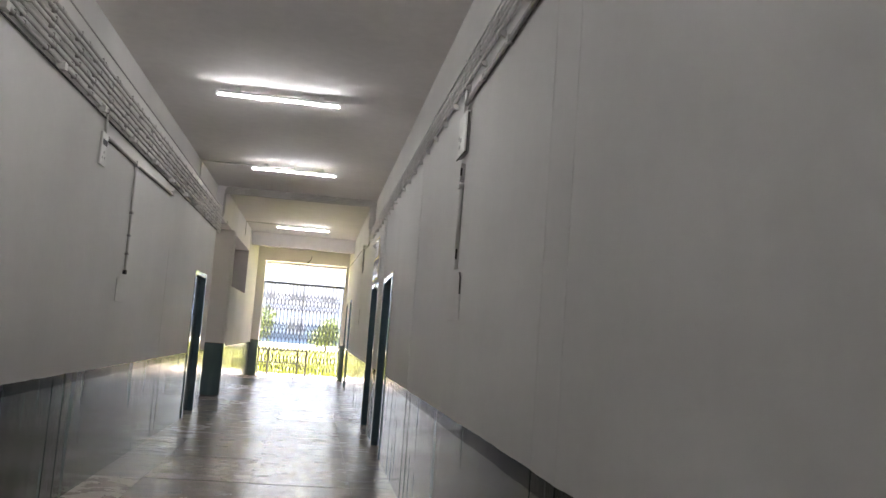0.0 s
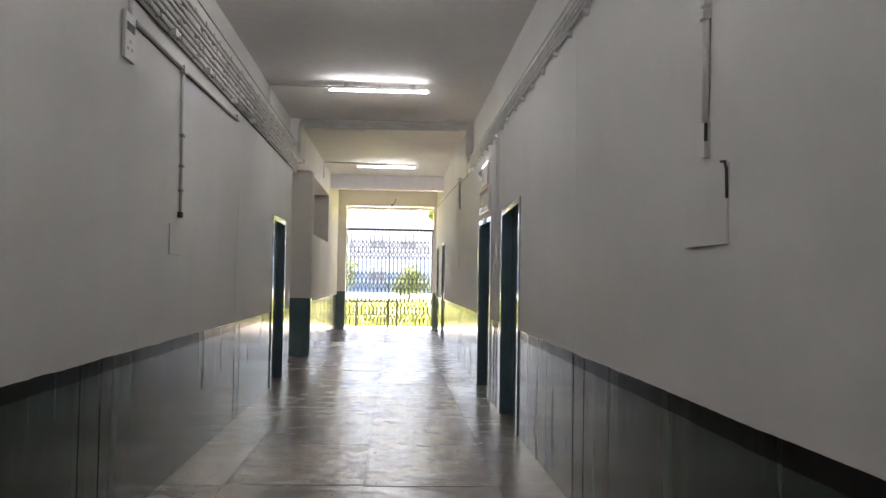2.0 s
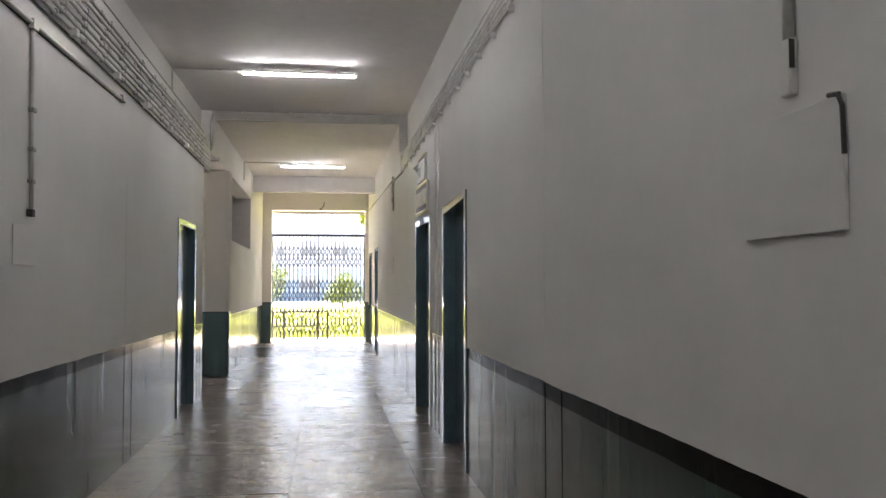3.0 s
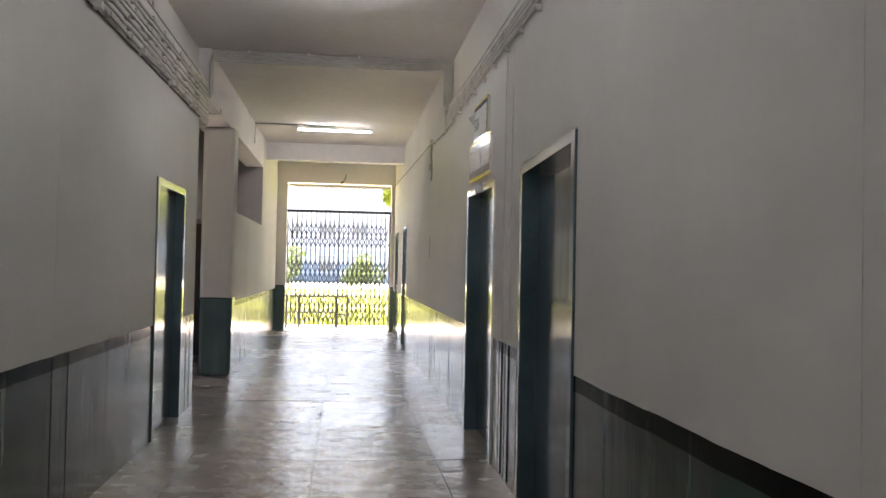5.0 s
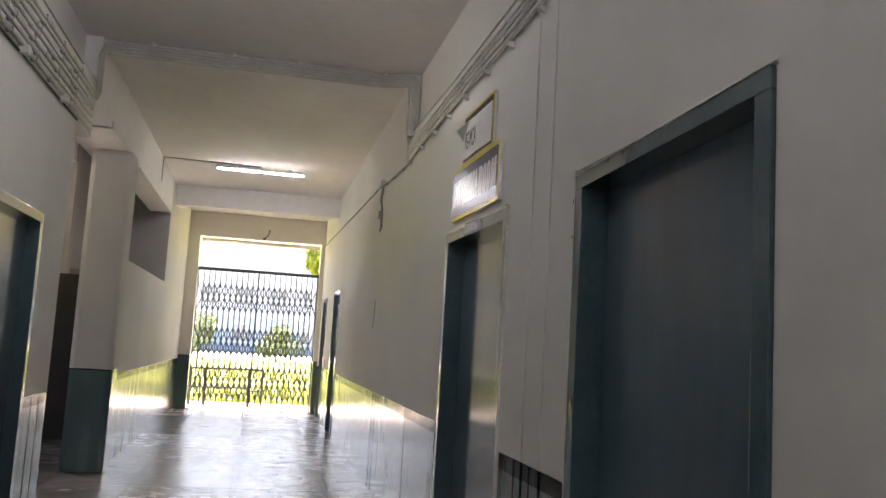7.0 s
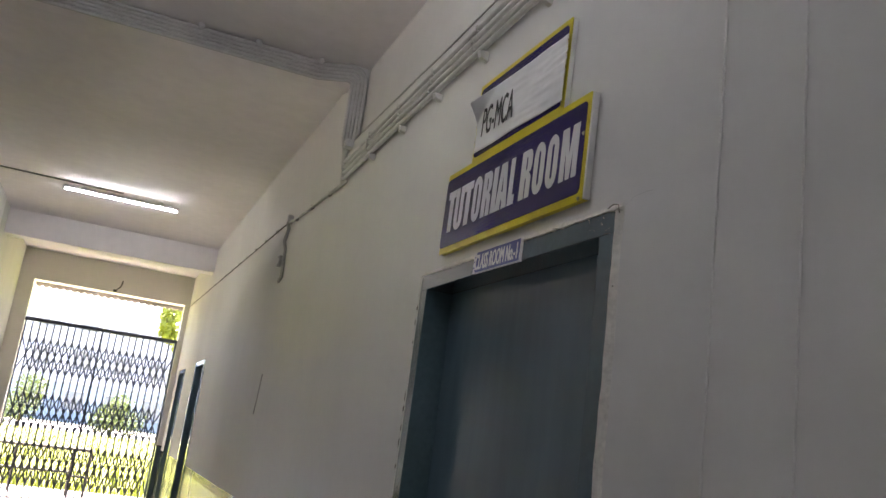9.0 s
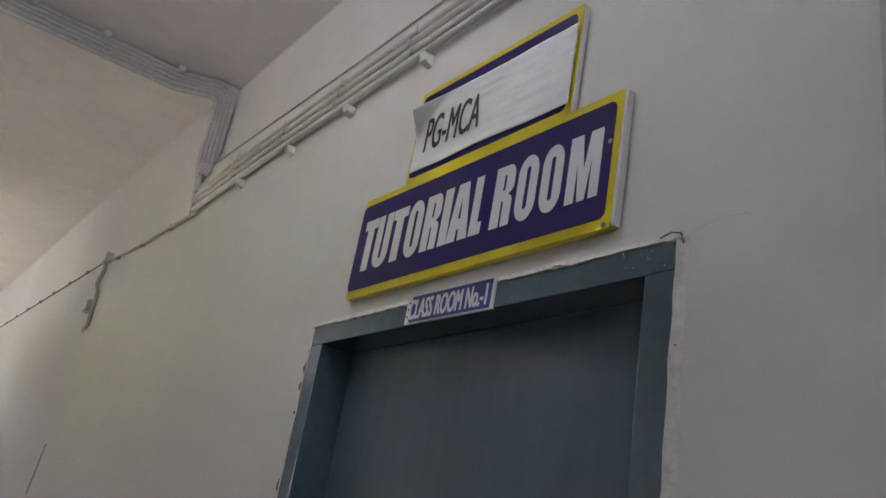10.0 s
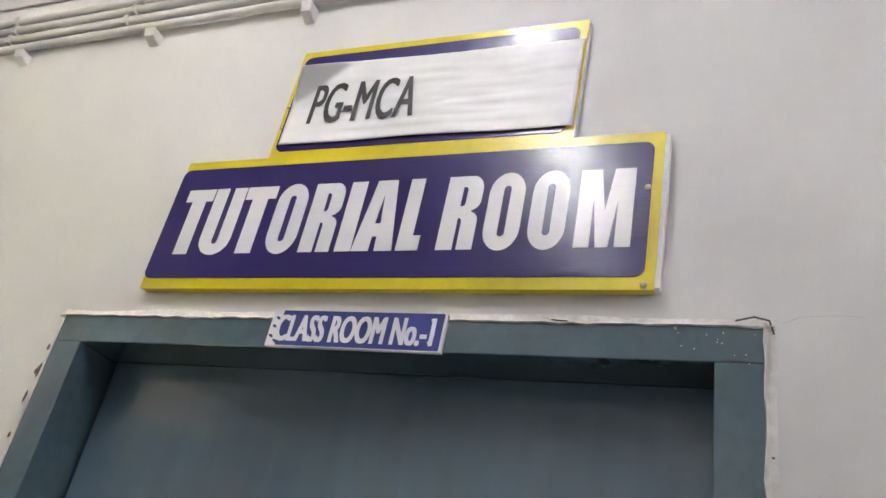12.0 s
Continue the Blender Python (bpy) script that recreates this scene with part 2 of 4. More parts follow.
def add_pipe(bm, pts, r, seg=10):
    """A round pipe swept through points, mitred at each bend."""
    pts = [Vector(p) for p in pts]
    side = None
    rings = []
    for i, p in enumerate(pts):
        a = (p - pts[i - 1]).normalized() if i else None
        b = (pts[i + 1] - p).normalized() if i + 1 < len(pts) else None
        t = ((a or b) + (b or a)).normalized()
        if side is None:
            side = t.orthogonal().normalized()
        side = (side - t * side.dot(t)).normalized()
        up = t.cross(side)
        k = 1.0 if a is None or b is None else 1 / max(0.5, a.dot(t))
        rings.append([bm.verts.new(p + (side * math.cos(6.28319 * n / seg) + up * math.sin(6.28319 * n / seg)) * r * (0.5 + 0.5 * k)) for n in range(seg)])
    for q, w in zip(rings, rings[1:]):
        for n in range(seg):
            bm.faces.new((q[n], q[(n + 1) % seg], w[(n + 1) % seg], w[n]))
    bm.faces.new(rings[0][::-1])
    bm.faces.new(rings[-1])
    return bm


def mesh_of(bm, name, material, smooth=False):
    me = bpy.data.meshes.new(name)
    bmesh.ops.recalc_face_normals(bm, faces=bm.faces)
    bm.to_mesh(me)
    bm.free()
    me.materials.append(material)
    if smooth:
        for p in me.polygons:
            p.use_smooth = len(p.vertices) <= 4
    return me


def part(name, bm, material, parent=None, label="", smooth=False):
    ob = new(name, mesh_of(bm, name, material, smooth))
    if parent is not None:
        ob.parent = parent
    if label:
        tagged(ob, label)
    return ob


def piece(name, me, parent, loc=(0, 0, 0), rot=None, scale=None):
    """A part on shared mesh data."""
    ob = new(name, me)
    ob.parent = parent
    ob.location = loc
    if rot:
        ob.rotation_euler = rot
    if scale:
        ob.scale = scale
    return ob


def thing(name, label, category, group="", kind=""):
    return tagged(new(name), label, category, group, kind)


def glyphs(body):
    """The flat outline mesh of a text in the built-in font: vertices and faces."""
    cu = bpy.data.curves.new("text", 'FONT')
    cu.body = body
    cu.resolution_u = 4
    ob = bpy.data.objects.new("text", cu)
    scene.collection.objects.link(ob)
    bpy.context.view_layer.update()
    me = bpy.data.meshes.new_from_object(ob.evaluated_get(bpy.context.evaluated_depsgraph_get()))
    bpy.data.objects.remove(ob)
    co = np.array([v.co[:] for v in me.vertices])[:, :2]
    lo, hi = co.min(0), co.max(0)
    return (co - lo) / (hi - lo), [tuple(p.vertices) for p in me.polygons]


def lettering(words, material, name="lettering"):
    """Words as (text, y of its left edge, y of its right edge, z0, z1, bold sideways, bold upwards), thickened by close layers; faces -x."""
    vs, fs = [], []
    for body, ya, yb, z0, z1, bh, bv in words:
        co, faces = glyphs(body)
        nh = max(1, int(bh / 0.0018) * 2 + 1) if bh else 1
        nv = 3 if bv else 1
        d = 0.0006
        for i in range(nh):
            for j in range(nv):
                oh = bh * (2 * i / (nh - 1) - 1) if nh > 1 else 0
                ov = bv * (j - 1) if nv > 1 else 0
                k = len(vs)
                for u, w in co:
                    vs.append((-d, ya - bh - u * (ya - yb - 2 * bh) - oh, z0 + bv + w * (z1 - z0 - 2 * bv) + ov))
                fs += [tuple(k + q for q in reversed(f)) for f in faces]
                d += 0.00003
    me = bpy.data.meshes.new(name)
    me.from_pydata(vs, [], fs)
    me.materials.append(material)
    return me


# ---- large structure ----
def wall_run(name, x0, x1, ya, yb, ztop, openings, material, label):
    """A straight wall along y with door openings (y0, y1, z1), as one mesh."""
    bm = bmesh.new()
    y = ya
    for o0, o1, oz in sorted(openings):
        add_box(bm, x0, y, 0, x1, o0, ztop)
        add_box(bm, x0, o0, oz, x1, o1, ztop)
        y = o1
    add_box(bm, x0, y, 0, x1, yb, ztop)
    bmesh.ops.remove_doubles(bm, verts=bm.verts, dist=1e-5)
    inner = [f for f in bm.faces if 0 < len([g for g in bm.faces if g is not f and (g.calc_center_median() - f.calc_center_median()).length < 1e-4])]
    bmesh.ops.delete(bm, geom=inner, context='FACES')
    return tagged(part(name, bm, material), label, "wall", kind="structure")


DOORS_R = [(9.79, 11.08, 2.115), (11.995, 13.40, 2.13), (20.81, 21.80, 2.19), (23.22, 24.12, 2.17)]
DOORS_L = [(12.80, 14.00, 2.13)]
wall_run("wall_right", XR, XR + 0.25, Y0, 25.0, 3.235, DOORS_R, M_WALL, "white distempered corridor wall with a dark green enamel dado")
wall_run("wall_left", XL - 0.29, XL, Y0, 14.66, 3.40, DOORS_L, M_WALL, "white distempered corridor wall with a dark green enamel dado")
bm = add_box(box_bm(XR + 0.065, Y0, 3.2352, XR + 0.25, 15.16, 4.0), XR, 15.1602, 3.2352, XR + 0.25, 25.0, 4.0)
tagged(part("wall_right_upper", bm, M_WALL), "white upper wall set back above a ledge", "wall", kind="structure")
tagged(part("wall_left_lintel", box_bm(XL - 0.29, 14.6602, 2.925, XL, 15.198, 3.40), M_WALL), "white end of the wall over the lobby opening", "wall", kind="structure")
tagged(part("wall_left_upper", box_bm(XL - 0.29, Y0, 3.4002, XL - 0.115, 15.198, 4.0), M_WALL), "white upper wall set back above a ledge", "wall", kind="structure")
# wall beyond the lobby, with a blind recess high up
bm = bmesh.new()
add_box(bm, -1.70, 17.30, 0, -1.40, 25.0, 2.15)
add_box(bm, -1.70, 21.36, 2.15, -1.40, 25.0, 4.0)
tagged(part("wall_left_far", bm, M_WALL), "white corridor wall with glossy dado and a recess high up", "wall", kind="structure")
# recess surfaces are a darker grey than the walls around them
tagged(part("recess_back", box_bm(-2.46, 19.702, 2.0, -2.403, 21.5, 4.0), M_GREY), "grey blind back of the high recess", "wall panel", kind="structure")
tagged(part("recess_jamb", box_bm(-2.40, 21.349, 2.152, -1.402, 21.3585, 3.99), M_GREY), "grey end of the high recess", "wall panel", kind="structure")
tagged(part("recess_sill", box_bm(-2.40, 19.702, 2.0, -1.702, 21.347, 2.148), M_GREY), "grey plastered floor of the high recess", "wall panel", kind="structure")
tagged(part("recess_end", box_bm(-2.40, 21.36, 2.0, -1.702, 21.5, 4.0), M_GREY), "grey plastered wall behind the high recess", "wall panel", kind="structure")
tagged(part("beam_left", box_bm(-1.698, 15.20, 3.20, -1.394, 21.346, 4.0), M_CEIL), "white plastered beam over the lobby opening", "beam", kind="structure")
bm = box_bm(-1.735, 16.92, 0, -1.33, 17.295, 3.198, 0.05)
tagged(part("column", bm, M_COL), "plastered column with blue-grey painted foot beside the lobby opening", "column", kind="structure")
# side lobby
bm = bmesh.new()
add_box(bm, -4.6, 19.5, 0, -1.78, 19.7, 2.0)
add_box(bm, -4.6, 19.5, 2.0, -2.40, 19.7, 4.0)
# outer wall with an unseen opening, added to let daylight into the lobby
add_box(bm, -4.8, 14.4, 0, -4.6, 16.2, 4.0)
add_box(bm, -4.8, 17.8, 0, -4.6, 19.7, 4.0)
add_box(bm, -4.8, 16.2, 0, -4.6, 17.8, 1.4)
add_box(bm, -4.8, 16.2, 2.45, -4.6, 17.8, 4.0)
add_box(bm, -4.6, 14.4, 0, -1.72, 14.64, 4.0)
tagged(part("wall_lobby", bm, M_LOBBY), "dim beige-grey walls of the side lobby", "wall", kind="structure")
tagged(part("beam_lobby", box_bm(-4.58, 19.3, 3.50, -2.42, 19.498, 3.78), M_CEIL), "pale beam at the back of the side lobby", "beam", kind="structure")
# ends
# rear end is unseen; this wall is added to close it for bounced light
wall_end = part("rear_closure", box_bm(-1.7, Y0 - 0.2, 0, 1.45, Y0, 4.0), M_WALL)
tagged(wall_end, "unseen added end wall, white with dark dado", "wall", kind="structure")
bm = bmesh.new()
add_box(bm, -1.398, Y1, 0, -1.18, 25.0, 3.27)
add_box(bm, 1.12, Y1, 0, 1.198, 25.0, 3.27)
add_box(bm, -1.398, Y1, 3.27, 1.198, 25.0, 4.0)
bmesh.ops.remove_doubles(bm, verts=bm.verts, dist=1e-5)
tagged(part("wall_far", bm, M_COL), "white piers and lintel around the gate opening", "wall", kind="structure")
tagged(part("beam_far", box_bm(-1.398, 21.86, 3.415, 1.198, 22.12, 3.95), M_CEIL), "white plastered cross beam", "beam", kind="structure")
bm = box_bm(-4.7, Y0, ZC, XR + 0.2, YB, ZC + 0.15)
tagged(part("ceiling", bm, M_CEIL), "white limewashed concrete ceiling", "ceiling", kind="structure")
bm = bmesh.new()
add_box(bm, -4.7, YB + 0.001, 3.70, XR - 0.002, YB + 0.22, ZC + 0.15)
add_box(bm, -4.7, YB + 0.221, ZC2, XR + 0.2, 25.0, ZC + 0.15)
tagged(part("ceiling_far", bm, M_CEIL), "white limewashed ceiling beyond a shallow step", "ceiling", kind="structure")


# ---- doors ----
def door_right(name, y0, y1, ztop, label, fw=0.075, leaf_in=0.093, x=XR, s=1, lean=0.0):
    """A painted frame in its opening with a flush leaf set back; s=-1 mirrors it to the left wall."""
    d = thing(name, label, "door", "corridor doors", "structure")
    e = 0.004

    def bx(xa, ya, za, xb, yb, zb, bev=0.002):
        xs = sorted((x + s * xa, x + s * xb))
        bm = box_bm(xs[0], ya, za, xs[1], yb, zb, bev)
        for v in bm.verts:
            if v.co.z > 1:
                v.co.z += lean * (v.co.y - (y0 + y1) / 2)
        return bm
    part("jamb", bx(-0.012, y0 + e, 0.001, 0.13, y0 + fw, ztop - fw + 0.009), M_FRAME, d)
    part("jamb", bx(-0.012, y1 - fw, 0.001, 0.13, y1 - e, ztop - fw + 0.009), M_FRAME, d)
    part("head", bx(-0.0115, y0 + e, ztop - fw + 0.0095, 0.13, y1 - e, ztop - e), M_FRAME, d)
    part("leaf", bx(leaf_in, y0 + fw + 0.006, 0.012, leaf_in + 0.04, y1 - fw - 0.012, ztop - fw + 0.009), M_DOOR, d)
    part("backing", bx(0.17, y0 + 0.01, 0.0, 0.20, y1 - 0.01, ztop), M_CHIP, d)
    return d


door1 = door_right("door_1", *DOORS_R[0], "closed blue-grey painted door in a recessed wooden frame", lean=-0.028)
door2 = door_right("door_2", *DOORS_R[1], "closed blue-grey classroom door with ragged plaster round its frame", lean=0.018)
door_right("door_3", *DOORS_R[2], "closed blue-grey door near the gate")
door_right("door_4", *DOORS_R[3], "closed narrow blue-grey door beside the gate")
door_right("door_5", *DOORS_L[0], "closed blue-grey door beside the lobby opening", leaf_in=0.065, x=XL, s=-1)
lobby_door = thing("door_6", "dark closed door in the side lobby", "door", "", "structure")
part("leaf", box_bm(-3.2, 19.44, 0.0, -2.1, 19.495, 2.06, 0.004), M_CHIP, lobby_door)


def ragged_edge(parent, y0, y1, z1, lean=0.0, wide=1.0, sides=(("near", 70), ("far", 70), ("top", 60))):
    """Rough plaster made good round a door frame, with a torn inner edge."""
    r = random.Random(3)
    for side, n in sides:
        bm = bmesh.new()
        prev = None
        for i in range(n + 1):
            t = i / n
            a = 0.004 + 0.010 * abs(noise.noise((t * 23, 1.7 if side == "near" else 5.1, 0))) + r.random() * 0.003
            w = (0.017 + 0.007 * noise.noise((t * 9, 3.3, 2.0))) * wide
            h = 0.008 + 0.005 * noise.noise((t * 30, 8.0, 1.0))
            if side == "near":
                p, q = (y0 + a, t * (z1 - 0.012)), (y0 - w * 0.85 - 0.006 * abs(noise.noise((t * 60, 2.0, 5.0))), t * (z1 - 0.012))
            elif side == "far":
                p, q = (y1 - a, t * z1), (y1 + w * 0.7, t * z1)
            else:
                yt = y0 - 0.011 + t * (y1 - y0 + 0.021)
                zt = z1 + lean * (yt - (y0 + y1) / 2)
                p, q = (yt, zt - a - 0.003), (yt, zt + w * 0.8)
            row = [bm.verts.new((XR - 0.001 - h * 0.2, *p)), bm.verts.new((XR - 0.0125 - h * 0.35, (p[0] * 0.8 + q[0] * 0.2), (p[1] * 0.8 + q[1] * 0.2))),
                   bm.verts.new((XR - h * 0.6, (p[0] + q[0]) / 2, (p[1] + q[1]) / 2)), bm.verts.new((XR - 0.0005, *q)), bm.verts.new((XR + 0.02, *q)), bm.verts.new((XR + 0.02, *p))]
            if prev:
                for k in range(6):
                    bm.faces.new((prev[k], prev[(k + 1) % 6], row[(k + 1) % 6], row[k]))
            prev = row
        part("plaster_edge", bm, M_PLASTER, parent, "rough white plaster edge")
    # dark gaps where the plaster has broken away
    zn = z1 - lean * (y1 - y0) / 2
    if lean > 0:
        part("crack", add_pipe(bmesh.new(), [(XR - 0.0125, y0 + 0.045, zn + 0.004), (XR - 0.0135, y0 + 0.018, zn + 0.010), (XR - 0.0125, y0 - 0.004, zn + 0.004), (XR - 0.0115, y0 - 0.010, zn - 0.018)], 0.0016, 5), M_CREVICE, parent)
    gaps = [(y1 + r.uniform(0.006, 0.014), r.uniform(1.35, z1 - 0.05), r.uniform(0.004, 0.009), r.uniform(0.02, 0.06)) for k in range(12)] if lean > 0 else []
    for y, z, ly, lz in (*gaps, (y0 - 0.005, z1 - 0.22, 0.006, 0.005), (y0 + 0.32, z1 - 0.007, 0.05, 0.002),
                         (y1 + 0.010, z1 - 0.12, 0.004, 0.03), (y1 + 0.010, z1 - 0.26, 0.003, 0.02), (y0 + 0.045, z1 - 0.075, 0.05, 0.002)):
        bm = bmesh.new()
        bmesh.ops.create_icosphere(bm, subdivisions=1, radius=0.5, matrix=Matrix.LocRotScale((XR - 0.011, y, z), Euler((0.08, 0, 0)), (0.006, ly * 0.75, lz * 0.7)))
        part("crevice", bm, M_CREVICE, parent)


ragged_edge(door2, 11.995, 13.40, 2.13, 0.018)
ragged_edge(door1, 9.79, 11.08, 2.115, -0.028, 0.35, (("far", 60), ("top", 50)))
bm = bmesh.new()
r = random.Random(11)
for i in range(14):
    y, z = 12.0 + r.random() * 0.13, 2.05 + r.random() * 0.06
    bmesh.ops.create_icosphere(bm, subdivisions=1, radius=0.5, matrix=Matrix.LocRotScale((XR - 0.0125, y, z), Euler((r.random() * 3, 0, 0)), (0.002, 0.008 * r.random() ** 2 + 0.0015, 0.0016)))
part("paint_chip", bm, M_PLASTER, door2, "chipped white paint spots")

# ---- gate and what lies beyond ----
GX0, GX1, GY = -1.16, 1.105, 24.82
gate = thing("collapsible_gate", "closed dark collapsible steel lattice gate across the corridor end", "gate")
part("top_rail", box_bm(-1.179, GY - 0.035, 2.625, 1.119, GY + 0.035, 2.685, 0.004), M_GATE, gate)
part("bottom_track", box_bm(-1.179, GY - 0.025, 0.0, 1.119, GY + 0.025, 0.012, 0.003), M_GATE, gate)
NCH = 23
pitch = (GX1 - GX0) / (NCH - 1)
ch_me = mesh_of(add_box(box_bm(-0.010, -0.022, 0.012, 0.010, -0.010, 2.63), -0.010, 0.010, 0.012, 0.010, 0.022, 2.63), "channel", M_GATE)
for i in range(NCH):
    piece("channel", ch_me, gate, (GX0 + i * pitch, GY, 0))
for z0, z1 in ((1.86, 2.38), (1.03, 1.55), (0.20, 0.83)):
    L = math.hypot(2 * pitch, z1 - z0)
    st_me = mesh_of(box_bm(-0.011, -0.003, -L / 2 - 0.008, 0.011, 0.003, L / 2 + 0.008), "lattice_bar", M_GATE)
    ang = math.atan2(2 * pitch, z1 - z0)
    for i in range(NCH - 2):
        for s, dy in ((1, -0.004), (-1, 0.004)):
            piece("lattice_bar", st_me, gate, (GX0 + (i + 1) * pitch, GY + dy, (z0 + z1) / 2), (0, s * ang, 0))
part("lock_stile", box_bm(-0.050, GY - 0.03, 0.012, -0.030, GY + 0.03, 2.63, 0.003), M_GATE, gate)
part("end_stile", box_bm(1.085, GY - 0.03, 0.012, 1.115, GY + 0.03, 2.63, 0.003), M_GATE, gate)

# scalloped tile edging under the lintel, outside
val = thing("eave_edging", "row of small pale scalloped tiles under the outer lintel", "edging")
bm = bmesh.new()
bmesh.ops.create_cone(bm, cap_ends=True, segments=16, radius1=0.055, radius2=0.055, depth=0.02, matrix=Matrix.Rotation(radians(90), 4, 'X'))
v_me = mesh_of(bm, "scallop", M_CONC)
for i in range(22):
    piece("scallop", v_me, val, (-1.12 + i * 0.105, 25.03, 3.25))
part("ledge", box_bm(-1.4, 25.002, 3.27, 1.4, 25.5, 3.36, 0.005), M_CONC, val)

bm = bmesh.new()
bmesh.ops.create_grid(bm, x_segments=60, y_segments=60, size=900, matrix=Matrix.Translation((0, 0, -0.15)))
tagged(part("ground", bm, M_GRASS), "sunlit yellow-green lawn", "lawn", kind="structure")
tagged(part("pavement", box_bm(-12, 25.0, -0.3, 12, 27.0, -0.02, 0.01), M_APRON), "pale concrete apron outside the gate", "pavement", kind="structure")
# unseen pale ground, added so daylight into the lobby bounces less green
tagged(part("lobby_bounce", box_bm(-14, -6, -0.3, -4.81, 24.99, -0.02, 0.01), M_CONC), "unseen pale concrete ground added beside the lobby for bounced light", "pavement", kind="structure")
tagged(part("road", box_bm(-80, 66, -0.3, 80, 86, -0.12), M_CONC), "pale sunlit road beyond the lawn", "road", kind="structure")

bm = bmesh.new()
r = random.Random(5)
for i in range(12000):
    y = 27.0 + 38 * r.random() ** 1.6
    x = 0.3 + (r.random() - 0.5) * (5 + (y - 25) * 0.55)
    h, a, w = 0.08 + 0.14 * r.random(), r.random() * 6.28, 0.012 + 0.012 * r.random()
    dx, dy = math.cos(a) * w, math.sin(a) * w
    lx, ly = (r.random() - 0.5) * 0.1, (r.random() - 0.5) * 0.1
    vs = [bm.verts.new(p) for p in ((x - dx, y - dy, -0.155), (x + dx, y + dy, -0.155), (x + lx, y + ly, -0.15 + h))]
    bm.faces.new(vs)
tagged(part("grass", bm, M_BLADE), "uneven sunlit grass blades on the lawn", "grass", kind="stuff")

# pipe barrier just outside
bar = thing("pipe_barrier", "low dark pipe barrier standing outside the gate", "barrier")
for x, zt in ((-1.22, 0.72), (-0.94, 0.72), (-0.07, 0.74), (0.20, 0.74)):
    part("post", add_tube(bmesh.new(), (x, 26.0, -0.03), (x, 26.0, zt), 0.026), M_PIPE, bar)
part("rail", add_tube(bmesh.new(), (-1.5, 26.0, 0.72), (0.22, 26.0, 0.74), 0.026), M_PIPE, bar)
part("rail", add_tube(bmesh.new(), (-1.5, 26.0, 0.34), (-0.07, 26.0, 0.36), 0.020), M_PIPE, bar)
part("rail", add_tube(bmesh.new(), (-0.07, 26.0, 0.30), (0.20, 26.0, 0.30), 0.020), M_PIPE, bar)
part("post", add_tube(bmesh.new(), (-1.5, 26.0, -0.03), (-1.5, 26.0, 0.73), 0.026), M_PIPE, bar)


def building(y, x0, x1, floors, fh=3.6):
    b = thing("college_building", "pale sunlit building with blue ground floor and rows of windows", "building")
    ztop = -0.15 + floors * fh
    part("wall", box_bm(x0, y, -0.15 + fh, x1, y + 12, ztop), M_BLDG, b)
    part("ground_storey", box_bm(x0, y + 0.01, -0.3, x1, y + 12, -0.15 + fh - 0.001), M_BLUE, b)
    part("roof_slab", box_bm(x0 - 0.6, y - 0.6, ztop + 0.002, x1 + 0.6, y + 12.6, ztop + 0.3), M_BLDG, b)
    part("string_course", box_bm(x0, y - 0.25, fh - 0.25, x1, y - 0.002, fh - 0.05), M_BLDG, b)
    pane = mesh_of(box_bm(-0.75, -0.03, -0.75, 0.75, 0.0, 0.75), "pane", M_PANE)
    frm = bmesh.new()
    for a in ((-0.85, -0.07, -0.85, -0.75, 0, 0.85), (0.75, -0.07, -0.85, 0.85, 0, 0.85), (-0.75, -0.07, 0.75, 0.75, 0, 0.85),
              (-0.95, -0.16, -0.95, 0.95, 0, -0.85), (-0.04, -0.07, -0.75, 0.04, -0.031, 0.75)):
        add_box(frm, *a)
    frm = mesh_of(frm, "window", M_BLDG)
    for f in range(floors):
        x = x0 + 2
        while x < x1 - 1:
            w = piece("window", frm, b, (x, y - (0.004 if f else -0.006), f * fh + 1.75))
            piece("pane", pane, w)
            x += 3.2
    return b


building(90, -26, 30, 3, 3.4)


def leafy(name, label, base, trunk_h, trunk_r, blobs, nleaf, size, material, seed):
    t = thing(name, label, "tree" if trunk_h > 1 else "bush")
    r = random.Random(seed)
    base = Vector(base)
    bm = bmesh.new()
    top = base + Vector((0, 0, trunk_h))
    add_tube(bm, base - Vector((0, 0, 0.1)), top, trunk_r, 9, trunk_r * 0.6)
    for c, rad in blobs:
        add_tube(bm, top - Vector((0, 0, trunk_h * 0.25 * r.random())), Vector(c), trunk_r * 0.45, 6, trunk_r * 0.12)
    part("trunk", bm, M_BARK, t)
    vs, fs = [], []
    for k in range(nleaf):
        c, rad = blobs[k % len(blobs)]
        d = Vector((r.gauss(0, 1), r.gauss(0, 1), r.gauss(0, 0.8))).normalized() * rad * (0.35 + 0.7 * r.random() ** 0.6)
        d *= 1 + 0.35 * noise.noise(Vector(c) + d * 2.0)
        p = Vector(c) + d
        q = Euler((r.random() * 6, r.random() * 6, r.random() * 6)).to_matrix()
        s = size * (0.6 + 0.8 * r.random())
        i = len(vs)
        vs += [p + q @ Vector(v) * s for v in ((-0.5, 0, 0), (0, -0.28, 0.05), (0.5, 0, 0), (0, 0.28, 0.05))]
        fs.append((i, i + 1, i + 2, i + 3))
    me = bpy.data.meshes.new("crown")
    me.from_pydata(vs, [], fs)
    me.materials.append(material)
    new("crown", me).parent = t
    return t


